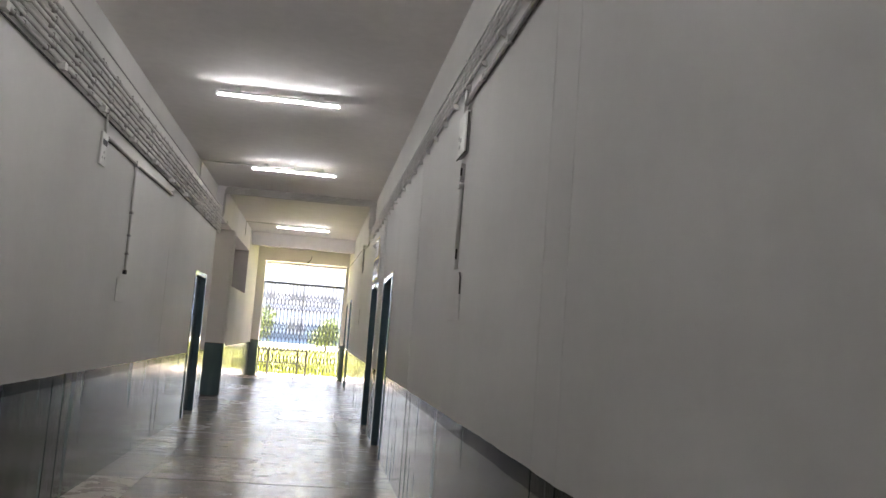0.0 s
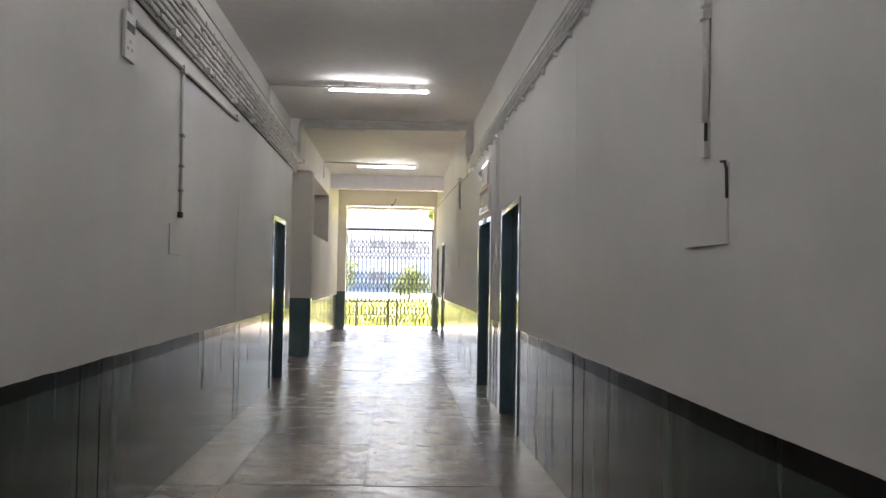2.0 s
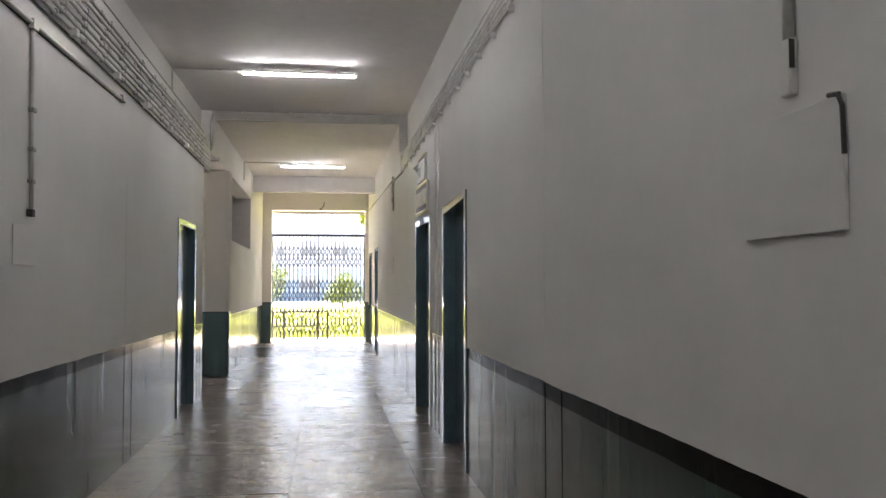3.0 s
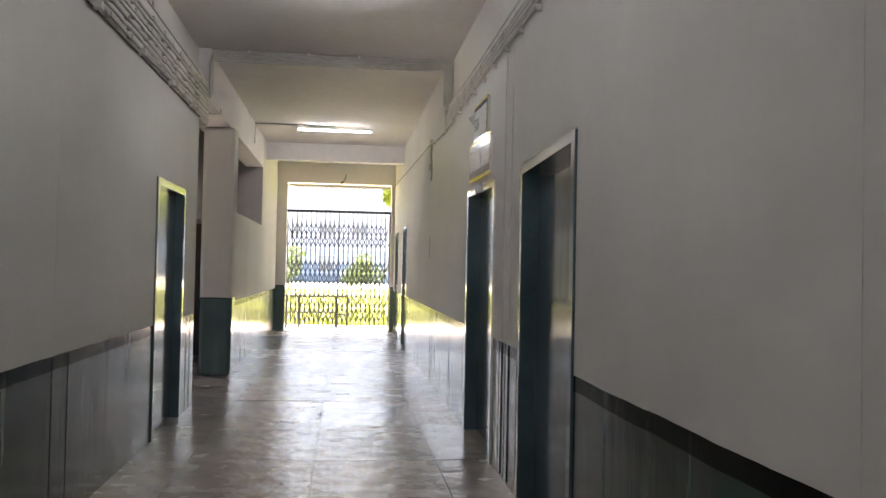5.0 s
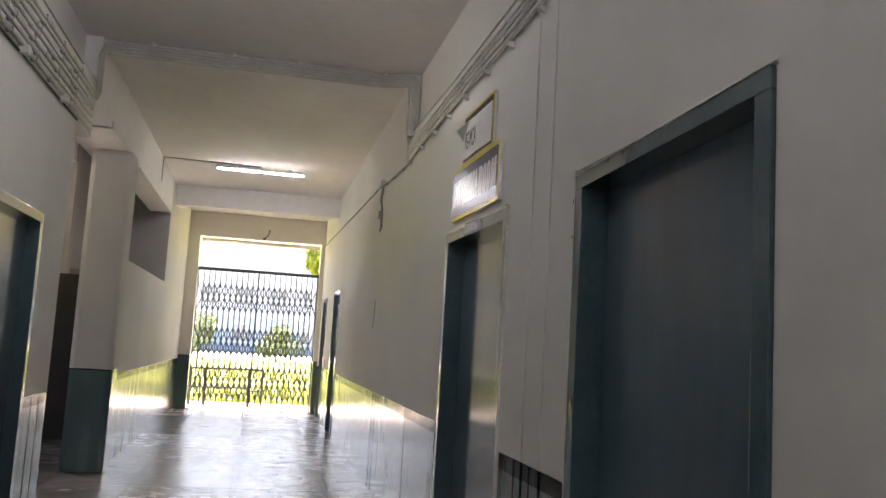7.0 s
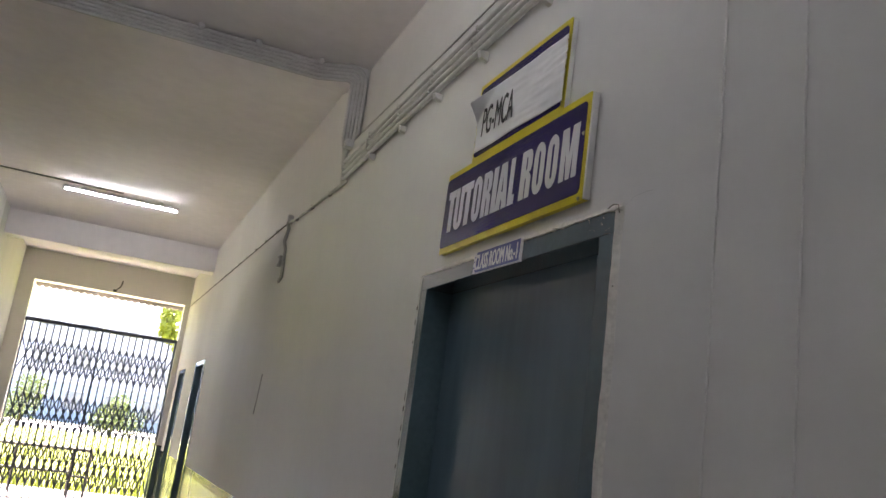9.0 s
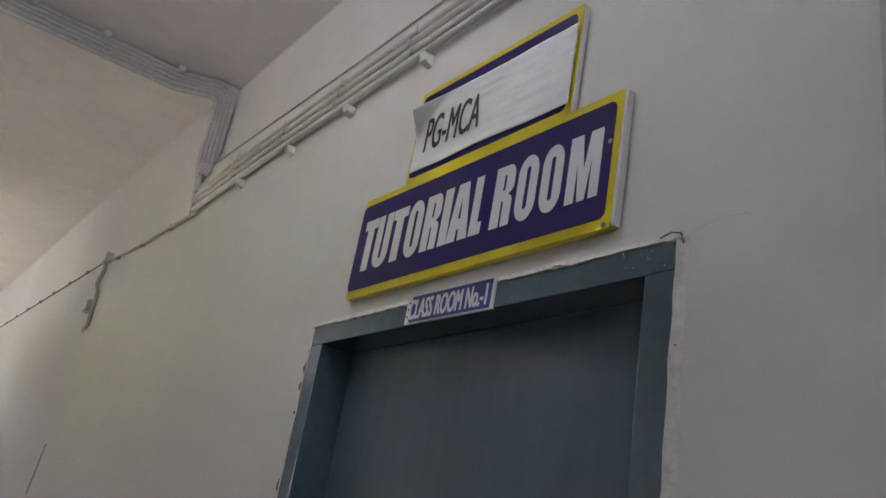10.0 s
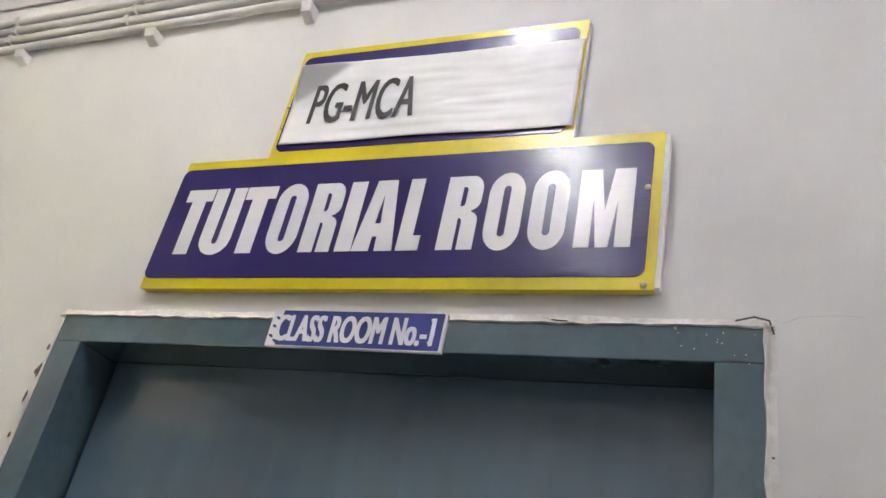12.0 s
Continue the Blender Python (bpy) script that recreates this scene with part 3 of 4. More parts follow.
leafy("bush", "dark green round bush at the lawn's edge", (1.3, 64, -0.15), 0.7, 0.08,
      [((1.3, 64, 1.0), 1.0), ((0.7, 64.2, 0.7), 0.8), ((2.1, 64.1, 0.8), 0.9), ((1.5, 63.7, 1.7), 0.7)], 2600, 0.16, M_LEAF, 1)
leafy("bush", "green bush at the lawn's edge", (-3.6, 64, -0.15), 0.7, 0.08,
      [((-3.6, 64, 1.2), 1.0), ((-4.3, 64.2, 0.8), 0.8), ((-3.3, 64.1, 2.2), 0.8)], 2000, 0.16, M_LEAF, 2)
leafy("tree", "leafy tree with bright sunlit leaves beside the lawn", (5.6, 44, -0.15), 3.0, 0.16,
      [((4.6, 44, 4.3), 1.3), ((3.3, 43.6, 4.6), 1.1), ((5.6, 44.4, 5.6), 1.6), ((6.6, 44, 4.5), 1.4), ((2.3, 43.9, 4.7), 0.55), ((2.2, 44.0, 5.2), 0.5)], 8500, 0.22, M_LEAF2, 3)


# ---- tube lights ----
def tube_light(x0, x1, y, z, ceil):
    t = thing("tube_light", "lit white fluorescent tube on a batten under the ceiling", "light fitting", "corridor tube lights")
    part("batten", box_bm(x0 + 0.005, y - 0.028, z + 0.0135, x1 - 0.005, y + 0.028, z + 0.042, 0.004), M_BATTEN, t)
    for xb in (x0 + 0.2, x1 - 0.2):
        part("mounting_block", box_bm(xb - 0.025, y - 0.010, z + 0.0422, xb + 0.025, y + 0.010, ceil, 0.0), M_BATTEN, t)
    part("tube", add_tube(bmesh.new(), (x0 + 0.015, y, z), (x1 - 0.015, y, z), 0.0095, 14), M_TUBE, t, "glowing glass tube", True)
    for xe in (x0, x1):
        part("end_cap", box_bm(xe - 0.012, y - 0.019, z - 0.016, xe + 0.010, y + 0.014, z + 0.034, 0.004), M_BATTEN, t)
    part("middle_holder", box_bm((x0 + x1) / 2 - 0.012, y - 0.016, z - 0.014, (x0 + x1) / 2 + 0.012, y + 0.016, z + 0.040, 0.004), M_BATTEN, t)
    return t


# first two fittings are unseen, added at row spacing to light the near end
tube_light(-0.82, 0.40, 0.80, 3.69, ZC)
tube_light(-0.82, 0.40, 4.80, 3.69, ZC)
tube_light(-0.82, 0.42, 8.79, 3.685, ZC)
tube_light(-0.755, 0.475, 12.78, 3.687, ZC)
tube_light(-0.70, 0.495, 19.87, 3.672, ZC2)


# ---- conduits ----
def run_right():
    t = thing("conduit_run", "bundle of white-painted electrical conduits clamped along the wall", "conduit", "wall conduits")
    zs = (3.112, 3.075, 3.036, 2.997)
    for k, z in enumerate(zs):
        bm = bmesh.new()
        ye = 15.075 - 0.004 * k
        add_pipe(bm, [(XR - 0.02, Y0 + 0.01, z), (XR - 0.02, 14.2, z + 0.004), (XR - 0.02, ye, z - 0.01)], 0.0125)
        part("conduit", bm, M_PVC, t, smooth=True)
    bm = bmesh.new()
    add_pipe(bm, [(XR - 0.006, Y0 + 0.01, 3.19), (XR - 0.006, 9.0, 3.20), (XR - 0.006, 13.47, 3.195), (XR - 0.006, 15.0, 3.225)], 0.0045, 6)
    part("thin_cable", bm, M_PVC, t)
    sad = mesh_of(box_bm(XR - 0.0345, -0.008, -0.0155, XR - 0.0005, 0.008, 0.0155, 0.003), "saddle", M_STEPPIPE)
    bm = bmesh.new()
    add_box(bm, XR - 0.040, -0.014, -0.018, XR - 0.0005, 0.014, 0.018, 0.004)
    for v in bm.verts:
        if v.co.z < -0.008 and v.co.x < XR - 0.025:
            v.co.z += 0.010
            v.co.x += 0.006
    cl = mesh_of(bm, "cleat", M_CLEAT)
    y = 14.48
    while y > Y0 + 0.3:
        j = rng.uniform(-0.02, 0.02)
        piece("cleat", cl, t, (0, y + j, 2.960), None, (1, rng.uniform(0.9, 1.25), rng.uniform(0.9, 1.15)))
        for z in zs[:3]:
            piece("saddle", sad, t, (0, y + j + 0.10 + rng.uniform(-0.02, 0.02), z))
        y -= 0.485
    return t


run_right()


def run_beam():
    """Conduits round the corner: up the right wall, across the step in the ceiling, and down on the left."""
    t = thing("conduit_run", "row of painted conduits crossing under the ceiling step", "conduit", "wall conduits")
    for k in range(5):
        yk, zk = YB - 0.017, 3.758 - 0.026 * k
        xr, xl = XR - 0.022 - 0.001 * k, XL + 0.03
        yw = YB - 0.03 - 0.027 * k
        xd, rad = XR + 0.046 - 0.022 * k, 0.095 - 0.016 * k
        bend = [(xd - rad + rad * math.cos(radians(a)), 15.143, zk - rad + rad * math.sin(radians(a))) for a in (0, 18, 36, 54, 72, 90)]
        bm = bmesh.new()
        add_pipe(bm, [(xr, 15.06 + 0.006 * k, 2.96 + 0.025 * k), (xr, 15.09 + 0.006 * k, 3.16), (xd, 15.143, 3.275), *bend, (xd - rad - 0.18, yk, zk), (xl + 0.07, yk, zk),
                      (xl + 0.02, (yw + yk) / 2, zk - 0.01), (xl, yw, zk - 0.05), (xl, yw, 3.30 - 0.02 * k)], 0.0125)
        part("conduit", bm, M_STEPPIPE, t, smooth=True)
    for x in (-1.0, -0.35, 0.2, 0.55, 0.95):
        bm = bmesh.new()
        bmesh.ops.create_uvsphere(bm, u_segments=10, v_segments=6, radius=0.022, matrix=Matrix.Translation((x, YB - 0.05, ZC - 0.012)))
        part("cleat", bm, M_CLEAT, t, smooth=True)
    for y, z in ((15.04, 3.205),):
        part("junction", box_bm(XR - 0.05, y - 0.03, z - 0.025, XR - 0.0005, y + 0.03, z + 0.025, 0.005), M_PVC, t)
    return t


run_beam()

far = thing("conduit_run", "single painted conduit and clipped cable high on the wall", "conduit", "wall conduits")
part("conduit", add_pipe(bmesh.new(), [(XR - 0.016, 15.0, 2.955), (XR - 0.016, 16.0, 3.00), (XR - 0.016, 16.75, 3.045)], 0.010), M_PVC, far, smooth=True)
part("cable", add_pipe(bmesh.new(), [(XR - 0.006, 16.7, 3.06), (XR - 0.006, 20.3, 3.15), (XR - 0.006, 24.6, 3.25)], 0.004, 6), M_CABLE, far)
cm = mesh_of(box_bm(XR - 0.02, -0.02, -0.014, XR - 0.0005, 0.02, 0.014, 0.003), "clip", M_GREYWIRE)
for y in (15.4, 15.9, 16.4):
    piece("clip", cm, far, (0, y, 2.957 + (y - 15) * 0.045))
for i in range(14):
    y = 17.2 + i * 0.52
    piece("clip", cm, far, (0, y, 3.073 + (y - 17.2) * 0.0245), None, (1, 0.5, 0.7))
sw = thing("switch_drop", "crooked painted conduit with a small switch and bare hook", "switch")
part("conduit", add_pipe(bmesh.new(), [(XR - 0.02, 16.72, 3.10), (XR - 0.02, 16.62, 2.98), (XR - 0.02, 16.72, 2.90), (XR - 0.016, 16.64, 2.82), (XR - 0.014, 16.62, 2.60), (XR - 0.012, 16.72, 2.575)], 0.011, 8), M_GREYWIRE, sw, smooth=True)
part("coupler", box_bm(XR - 0.045, 16.60, 3.03, XR - 0.0005, 16.67, 3.09, 0.006), M_PVC, sw)
part("switch", box_bm(XR - 0.03, 16.74, 2.71, XR - 0.0005, 16.83, 2.79, 0.005), M_GREYWIRE, sw)
part("rocker", box_bm(XR - 0.036, 16.765, 2.73, XR - 0.0305, 16.805, 2.77, 0.002), M_CLEAT, sw)


def run_left():
    t = thing("conduit_run", "wide messy bundle of painted conduits clamped high on the wall", "conduit", "wall conduits")
    zs = [2.965 + 0.052 * k for k in range(7)]
    for k, z in enumerate(zs):
        bm = bmesh.new()
        pts = [(XL + 0.022 + 0.004 * (k % 2), Y0 + 0.01 + i * (19.56 - 0.012 * k) / 12, z + rng.uniform(-0.006, 0.006)) for i in range(13)]
        add_pipe(bm, pts, 0.0125)
        part("conduit", bm, M_STEPPIPE, t, smooth=True)
    # thin black line along the bundle's lower edge
    part("low_line", add_pipe(bmesh.new(), [(XL + 0.010, Y0 + 0.01, 2.90), (XL + 0.010, 5, 2.915), (XL + 0.010, 14.62, 2.925)], 0.0068, 8), M_CABLE, t, "thin black line")
    part("thin_cable", add_pipe(bmesh.new(), [(XL + 0.008, Y0 + 0.01, 3.40), (XL + 0.008, 5, 3.41), (XL + 0.008, 10, 3.395), (XL + 0.008, 14.62, 3.36)], 0.006, 6), M_GREYWIRE, t)
    sad = mesh_of(box_bm(XL + 0.0005, -0.010, -0.016, XL + 0.040, 0.010, 0.016, 0.003), "saddle", M_STEPPIPE)
    # random couplers added for the dark shadow gaps along the bundle
    joint = mesh_of(add_tube(bmesh.new(), (XL + 0.024, -0.035, 0), (XL + 0.024, 0.035, 0), 0.0155, 8), "coupler", M_STEPPIPE)
    for z in zs:
        y = 14.5 - rng.uniform(0.1, 0.5)
        while y > 3.5:
            piece("coupler", joint, t, (0, y, z))
            y -= rng.uniform(0.45, 1.1)
    y = 14.3
    while y > 3.0:
        for z in zs:
            piece("saddle", sad, t, (0, y + (z - 2.9) * 0.35 + rng.uniform(-0.09, 0.09), z))
        y -= 0.52
    ct = mesh_of(box_bm(XL + 0.0005, -0.03, -0.03, XL + 0.06, 0.03, 0.02, 0.005), "cleat", M_CLEAT)
    y = 14.1
    while y > 3.0:
        piece("cleat", ct, t, (0, y + rng.uniform(-0.04, 0.04), 2.945))
        y -= 1.04
    return t


run_left()

# left wall: distribution box, its feed and the switch drop
db = thing("distribution_box", "white painted electrical distribution box with a dark window", "electrical box")
part("case", box_bm(XL + 0.0005, 6.945, 2.54, XL + 0.022, 7.12, 2.80, 0.006), M_BOX, db)
part("window", box_bm(XL + 0.0225, 6.965, 2.70, XL + 0.0245, 7.10, 2.745, 0.0005), M_GLASSY, db)
for yk, zk in ((6.99, 2.60), (7.06, 2.605), (7.03, 2.645)):
    part("knockout", box_bm(XL + 0.0222, yk - 0.016, zk - 0.009, XL + 0.0235, yk + 0.016, zk + 0.009, 0.0004), M_GREYWIRE, db)
part("feed", add_tube(bmesh.new(), (XL + 0.016, 7.03, 2.80), (XL + 0.016, 7.03, 2.955), 0.012), M_PVC, db)
fd = thing("switch_drop", "painted conduit with a tee dropping to a blanked switch plate", "conduit", "switch drops")
part("conduit", add_pipe(bmesh.new(), [(XL + 0.016, 7.12, 2.785), (XL + 0.016, 8.22, 2.79), (XL + 0.016, 10.18, 2.82)], 0.0125), M_PVC, fd, smooth=True)
# dark line modelled in for the shadow under the feed conduit
part("conduit_shade", add_pipe(bmesh.new(), [(XL + 0.004, 7.16, 2.770), (XL + 0.004, 8.22, 2.775), (XL + 0.004, 10.12, 2.803)], 0.004, 6), M_CABLE, fd)
part("elbow", box_bm(XL + 0.0005, 10.15, 2.80, XL + 0.04, 10.25, 2.85, 0.008), M_PVC, fd)
part("tee", box_bm(XL + 0.0005, 8.18, 2.755, XL + 0.036, 8.26, 2.81, 0.006), M_PVC, fd)
part("drop", add_tube(bmesh.new(), (XL + 0.014, 8.22, 2.78), (XL + 0.014, 8.25, 1.80), 0.0115), M_PVC, fd, smooth=True)
for z, h in ((2.33, 0.012), (2.12, 0.010), (1.95, 0.010), (1.782, 0.020)):
    part("collar", box_bm(XL + 0.0005, 8.215, z - h, XL + 0.031, 8.265, z + h, 0.005), M_GREYWIRE if h < 0.02 else M_CABLE, fd)
part("cover_plate", box_bm(XL + 0.0005, 8.02, 1.505, XL + 0.007, 8.37, 1.71, 0.003), M_WALL, fd)

# right wall: drop to a blanked plate
rd = thing("switch_drop", "painted conduit dropping to a large blanked switch plate", "conduit", "switch drops")
part("drop", add_tube(bmesh.new(), (XR - 0.014, 5.28, 2.34), (XR - 0.014, 5.29, 1.95), 0.0135), M_PVC, rd, smooth=True)
part("coupler", box_bm(XR - 0.034, 5.262, 2.32, XR - 0.0005, 5.308, 2.35, 0.005), M_PVC, rd)
part("upper_casing", box_bm(XR - 0.03, 5.265, 2.37, XR - 0.0005, 5.315, 2.48, 0.006), M_PVC, rd)
part("gap", box_bm(XR - 0.0305, 5.2635, 2.40, XR - 0.018, 5.2655, 2.45, 0.0), M_CABLE, rd)
part("box", box_bm(XR - 0.03, 5.19, 2.535, XR - 0.0005, 5.45, 2.80, 0.006), M_BOX, rd, "painted junction box")
# dark line along the box's lower and near edges
part("dark_edge", add_pipe(bmesh.new(), [(XR - 0.030, 5.45, 2.532), (XR - 0.030, 5.19, 2.532), (XR - 0.016, 5.188, 2.54), (XR - 0.016, 5.188, 2.79)], 0.005, 6), M_CABLE, rd)
for yk, zk in ((5.40, 2.66), (5.34, 2.64), (5.38, 2.60)):
    part("knockout", box_bm(XR - 0.033, yk - 0.02, zk - 0.012, XR - 0.0302, yk + 0.02, zk + 0.012, 0.001), M_GREYWIRE, rd)
part("riser", add_tube(bmesh.new(), (XR - 0.016, 5.31, 2.80), (XR - 0.016, 5.31, 2.96), 0.0125), M_PVC, rd, smooth=True)
part("feed", add_pipe(bmesh.new(), [(XR - 0.016, 5.31, 2.868), (XR - 0.016, 3.6, 2.868), (XR - 0.016, Y0 + 0.01, 2.868)], 0.014), M_GREYWIRE, rd, smooth=True)
for yk in (4.75, 4.1, 3.5, 2.6, 1.7):
    part("saddle", box_bm(XR - 0.034, yk - 0.02, 2.848, XR - 0.0005, yk + 0.02, 2.888, 0.004), M_PVC, rd)
part("lower_casing", box_bm(XR - 0.024, 5.272, 1.82, XR - 0.0005, 5.318, 1.95, 0.006), M_PVC, rd)
part("gap", box_bm(XR - 0.0245, 5.2695, 1.88, XR - 0.012, 5.2725, 1.945, 0.0), M_CABLE, rd)
part("cover_plate", box_bm(XR - 0.010, 5.10, 1.505, XR - 0.0005, 5.512, 1.785, 0.003), M_WALL, rd)
part("torn_edge", add_pipe(bmesh.new(), [(XR - 0.010, 5.15, 1.79), (XR - 0.012, 5.112, 1.785), (XR - 0.011, 5.101, 1.76), (XR - 0.010, 5.0985, 1.66)], 0.0055, 6), M_CABLE, rd)

# ceiling feeds of the tubes
f2 = thing("ceiling_conduit", "thin painted conduit feeding the tube light", "conduit", "ceiling conduits")
part("conduit", add_pipe(bmesh.new(), [(XL - 0.103, 12.95, 3.41), (XL - 0.103, 12.95, ZC - 0.012), (-0.14, 12.95, ZC - 0.012), (-0.14, 12.80, ZC - 0.012)], 0.010, 8), M_PVC, f2, smooth=True)
f3 = thing("ceiling_conduit", "thin dark cable feeding the tube light", "conduit", "ceiling conduits")
part("cable", add_pipe(bmesh.new(), [(-1.388, 19.75, 3.40), (-1.388, 19.75, ZC2 - 0.008), (-0.10, 19.80, ZC2 - 0.008)], 0.008, 6), M_GREYWIRE, f3)
f4 = thing("beam_conduit", "thin conduit crossing the beam's underside", "conduit", "ceiling conduits")
part("conduit", add_pipe(bmesh.new(), [(-1.69, 15.95, 3.192), (-1.386, 15.95, 3.192), (-1.386, 15.95, 3.25)], 0.010, 8), M_PVC, f4, smooth=True)
hk = thing("hook", "bent wire hook hanging from the lintel", "hook")
part("wire", add_pipe(bmesh.new(), [(0.10, Y1 - 0.006, 3.48), (0.085, Y1 - 0.02, 3.38), (0.02, Y1 - 0.03, 3.30)], 0.010, 6), M_CABLE, hk)
part("knob", add_box(bmesh.new(), -0.02, Y1 - 0.05, 3.275, 0.04, Y1 - 0.001, 3.315, 0.008), M_CABLE, hk)

# painted-over vertical cable casings on the walls
def casing(x, y, z0, z1, w=0.005, d=0.0025, label="thin painted-over cable casing running down the wall"):
    c = thing("cable_casing", label, "cable", "vertical cable casings")
    s = -1 if x > 0 else 1
    xs = sorted((x + s * 0.0005, x + s * d))
    part("strip", box_bm(xs[0], y - w / 2, z0, xs[1], y + w / 2, z1, 0.0008), M_WALL, c)


for y, z1 in ((11.63, 2.93), (11.39, 2.93), (7.52, 2.93), (7.23, 0.95), (3.28, 2.85), (2.96, 2.85), (11.74, 0.95), (11.52, 0.95), (14.6, 0.95), (16.3, 0.95), (16.5, 0.95)):
    casing(XR, y, 0.02, z1, *((0.010, 0.006) if 11.3 < y < 11.7 and z1 > 2 else (0.008, 0.0022) if y < 3.5 else (0.005, 0.0025)))
for y, z1 in ((6.50, 0.95), (6.79, 0.95), (10.46, 2.2), (10.72, 0.95), (14.25, 0.95), (14.45, 0.95)):
    casing(XL, y, 0.02, z1)
cr = thing("wire_stub", "short hanging wire stub on the wall", "wire")
part("wire", add_pipe(bmesh.new(), [(XR - 0.004, 16.74, 1.86), (XR - 0.004, 16.78, 1.70), (XR - 0.004, 16.83, 1.56)], 0.004, 6), M_GREYWIRE, cr)


# ---- signs over the classroom door ----
def plate_bm(y0, y1, z0, z1, x_back, x_front, rad, seg=6):
    """A flat plate facing -x with rounded corners."""
    bm = bmesh.new()
    outline = []
    for cy, cz, a0 in ((y1 - rad, z1 - rad, 0), (y0 + rad, z1 - rad, 90), (y0 + rad, z0 + rad, 180), (y1 - rad, z0 + rad, 270)):
        for i in range(seg + 1):
            a = radians(a0 + 90 * i / seg)
            outline.append((cy + rad * math.cos(a), cz + rad * math.sin(a)))
    f = [bm.verts.new((x_front, y, z)) for y, z in outline]
    b = [bm.verts.new((x_back, y, z)) for y, z in outline]
    bm.faces.new(f)
    bm.faces.new(b[::-1])
    for i in range(len(f)):
        j = (i + 1) % len(f)
        bm.faces.new((f[i], b[i], b[j], f[j]))
    return bm


def place_text(me, parent, x, y, z, name="lettering", label=""):
    ob = new(name, me)
    ob.parent = parent
    ob.location = (x, y, z)
    if label:
        tagged(ob, label)
    return ob


def hang(ob, y, z, angle, dy=0.0, dz=0.0):
    """Turns a flat thing on its wall by a small angle about (y, z) and shifts it."""
    c, n = math.cos(angle), math.sin(angle)
    ob.rotation_euler = (angle, 0, 0)
    ob.location = (0, dy + y - (y * c - z * n), dz + z - (y * n + z * c))


def letter_shape(ch):
    """Outlines of a heavy condensed capital in a unit square, as polygons without holes."""
    def arc(cx, cz, rx, rz, a0, a1, n=7):
        return [(cx + rx * math.cos(radians(a0 + (a1 - a0) * i / n)), cz + rz * math.sin(radians(a0 + (a1 - a0) * i / n))) for i in range(n + 1)]
    if ch == "I":
        return [[(0, 0), (0, 1), (1, 1), (1, 0)]]
    if ch == "T":
        return [[(0, 1), (1, 1), (1, 0.81), (0.75, 0.81), (0.75, 0), (0.25, 0), (0.25, 0.81), (0, 0.81)]]
    if ch == "L":
        return [[(0, 0), (0, 1), (0.66, 1), (0.66, 0.20), (1, 0.20), (1, 0)]]
    if ch == "U":
        return [[(0, 1)] + arc(0.5, 0.22, 0.5, 0.24, 180, 360) + [(1, 1), (0.59, 1)] + arc(0.5, 0.19, 0.09, 0.045, 360, 180) + [(0.41, 1)]]
    if ch == "O":
        left = arc(0.5, 0.74, 0.5, 0.28, 90, 180) + arc(0.5, 0.26, 0.5, 0.28, 180, 270) + arc(0.5, 0.21, 0.10, 0.05, 270, 180) + arc(0.5, 0.79, 0.10, 0.05, 180, 90)
        return [left, [(1 - x, z) for x, z in left]]
    if ch == "A":
        half = [(0, 0), (0.25, 1), (0.5, 1), (0.5, 0.80), (0.43, 0.38), (0.5, 0.38), (0.5, 0.20), (0.445, 0.20), (0.43, 0)]
        return [half, [(1 - x, z) for x, z in half]]
    if ch == "R":
        bowl = [(0.45, 1)] + arc(0.68, 0.81, 0.32, 0.19, 90, 0) + arc(0.72, 0.66, 0.28, 0.14, 0, -80)
        leg = arc(0.74, 0.38, 0.24, 0.12, 80, 0) + [(0.98, 0), (0.56, 0)] + arc(0.47, 0.36, 0.09, 0.06, 0, 90)
        eye = [(0.45, 0.42), (0.45, 0.58)] + arc(0.50, 0.63, 0.08, 0.05, -90, 0) + arc(0.50, 0.80, 0.08, 0.05, 0, 90) + [(0.45, 0.85)]
        return [[(0, 0), (0, 1), (0.45, 1), (0.45, 0)], bowl + leg + eye]
    half = [(0, 0), (0, 1), (0.38, 1), (0.5, 0.45), (0.5, 0), (0.39, 0), (0.28, 0.62), (0.28, 0)]
    return [half, [(1 - x, z) for x, z in half]]


def heavy_lettering(letters, z0, z1, material):
    """Heavy capitals as (character, y of its left edge, y of its right edge), thin raised vinyl facing -x."""
    bm = bmesh.new()
    for ch, ya, yb in letters:
        for poly in letter_shape(ch):
            rows = [[bm.verts.new((x, ya + u * (yb - ya), z0 + w * (z1 - z0))) for u, w in poly] for x in (-0.0006, 0.001)]
            bm.faces.new(rows[0])
            for i in range(len(poly)):
                j = (i + 1) % len(poly)
                if abs(poly[i][0] - 0.5) > 0.001 or abs(poly[j][0] - 0.5) > 0.001:
                    bm.faces.new((rows[0][i], rows[0][j], rows[1][j], rows[1][i]))
    return mesh_of(bm, "lettering", material)


SF = XR - 0.023
sign = thing("room_sign", "navy board with yellow edge and white words TUTORIAL ROOM", "sign", "door signs")
part("frame_box", box_bm(SF + 0.001, 12.1435, 2.176, XR - 0.001, 13.192, 2.494, 0.003), M_YELLOW, sign, "wrapped yellow vinyl sides")
part("end_strip", box_bm(SF + 0.0015, 12.134, 2.178, XR - 0.002, 12.1432, 2.492, 0.0015), M_BATTEN, sign, "bare white end")
part("border", plate_bm(12.1425, 13.194, 2.174, 2.496, SF + 0.003, SF, 0.004), M_YELLOW, sign, "yellow vinyl border")
part("panel", plate_bm(12.160, 13.1955, 2.198, 2.474, SF + 0.001, SF - 0.0015, 0.018), M_NAVY, sign, "glossy navy panel")
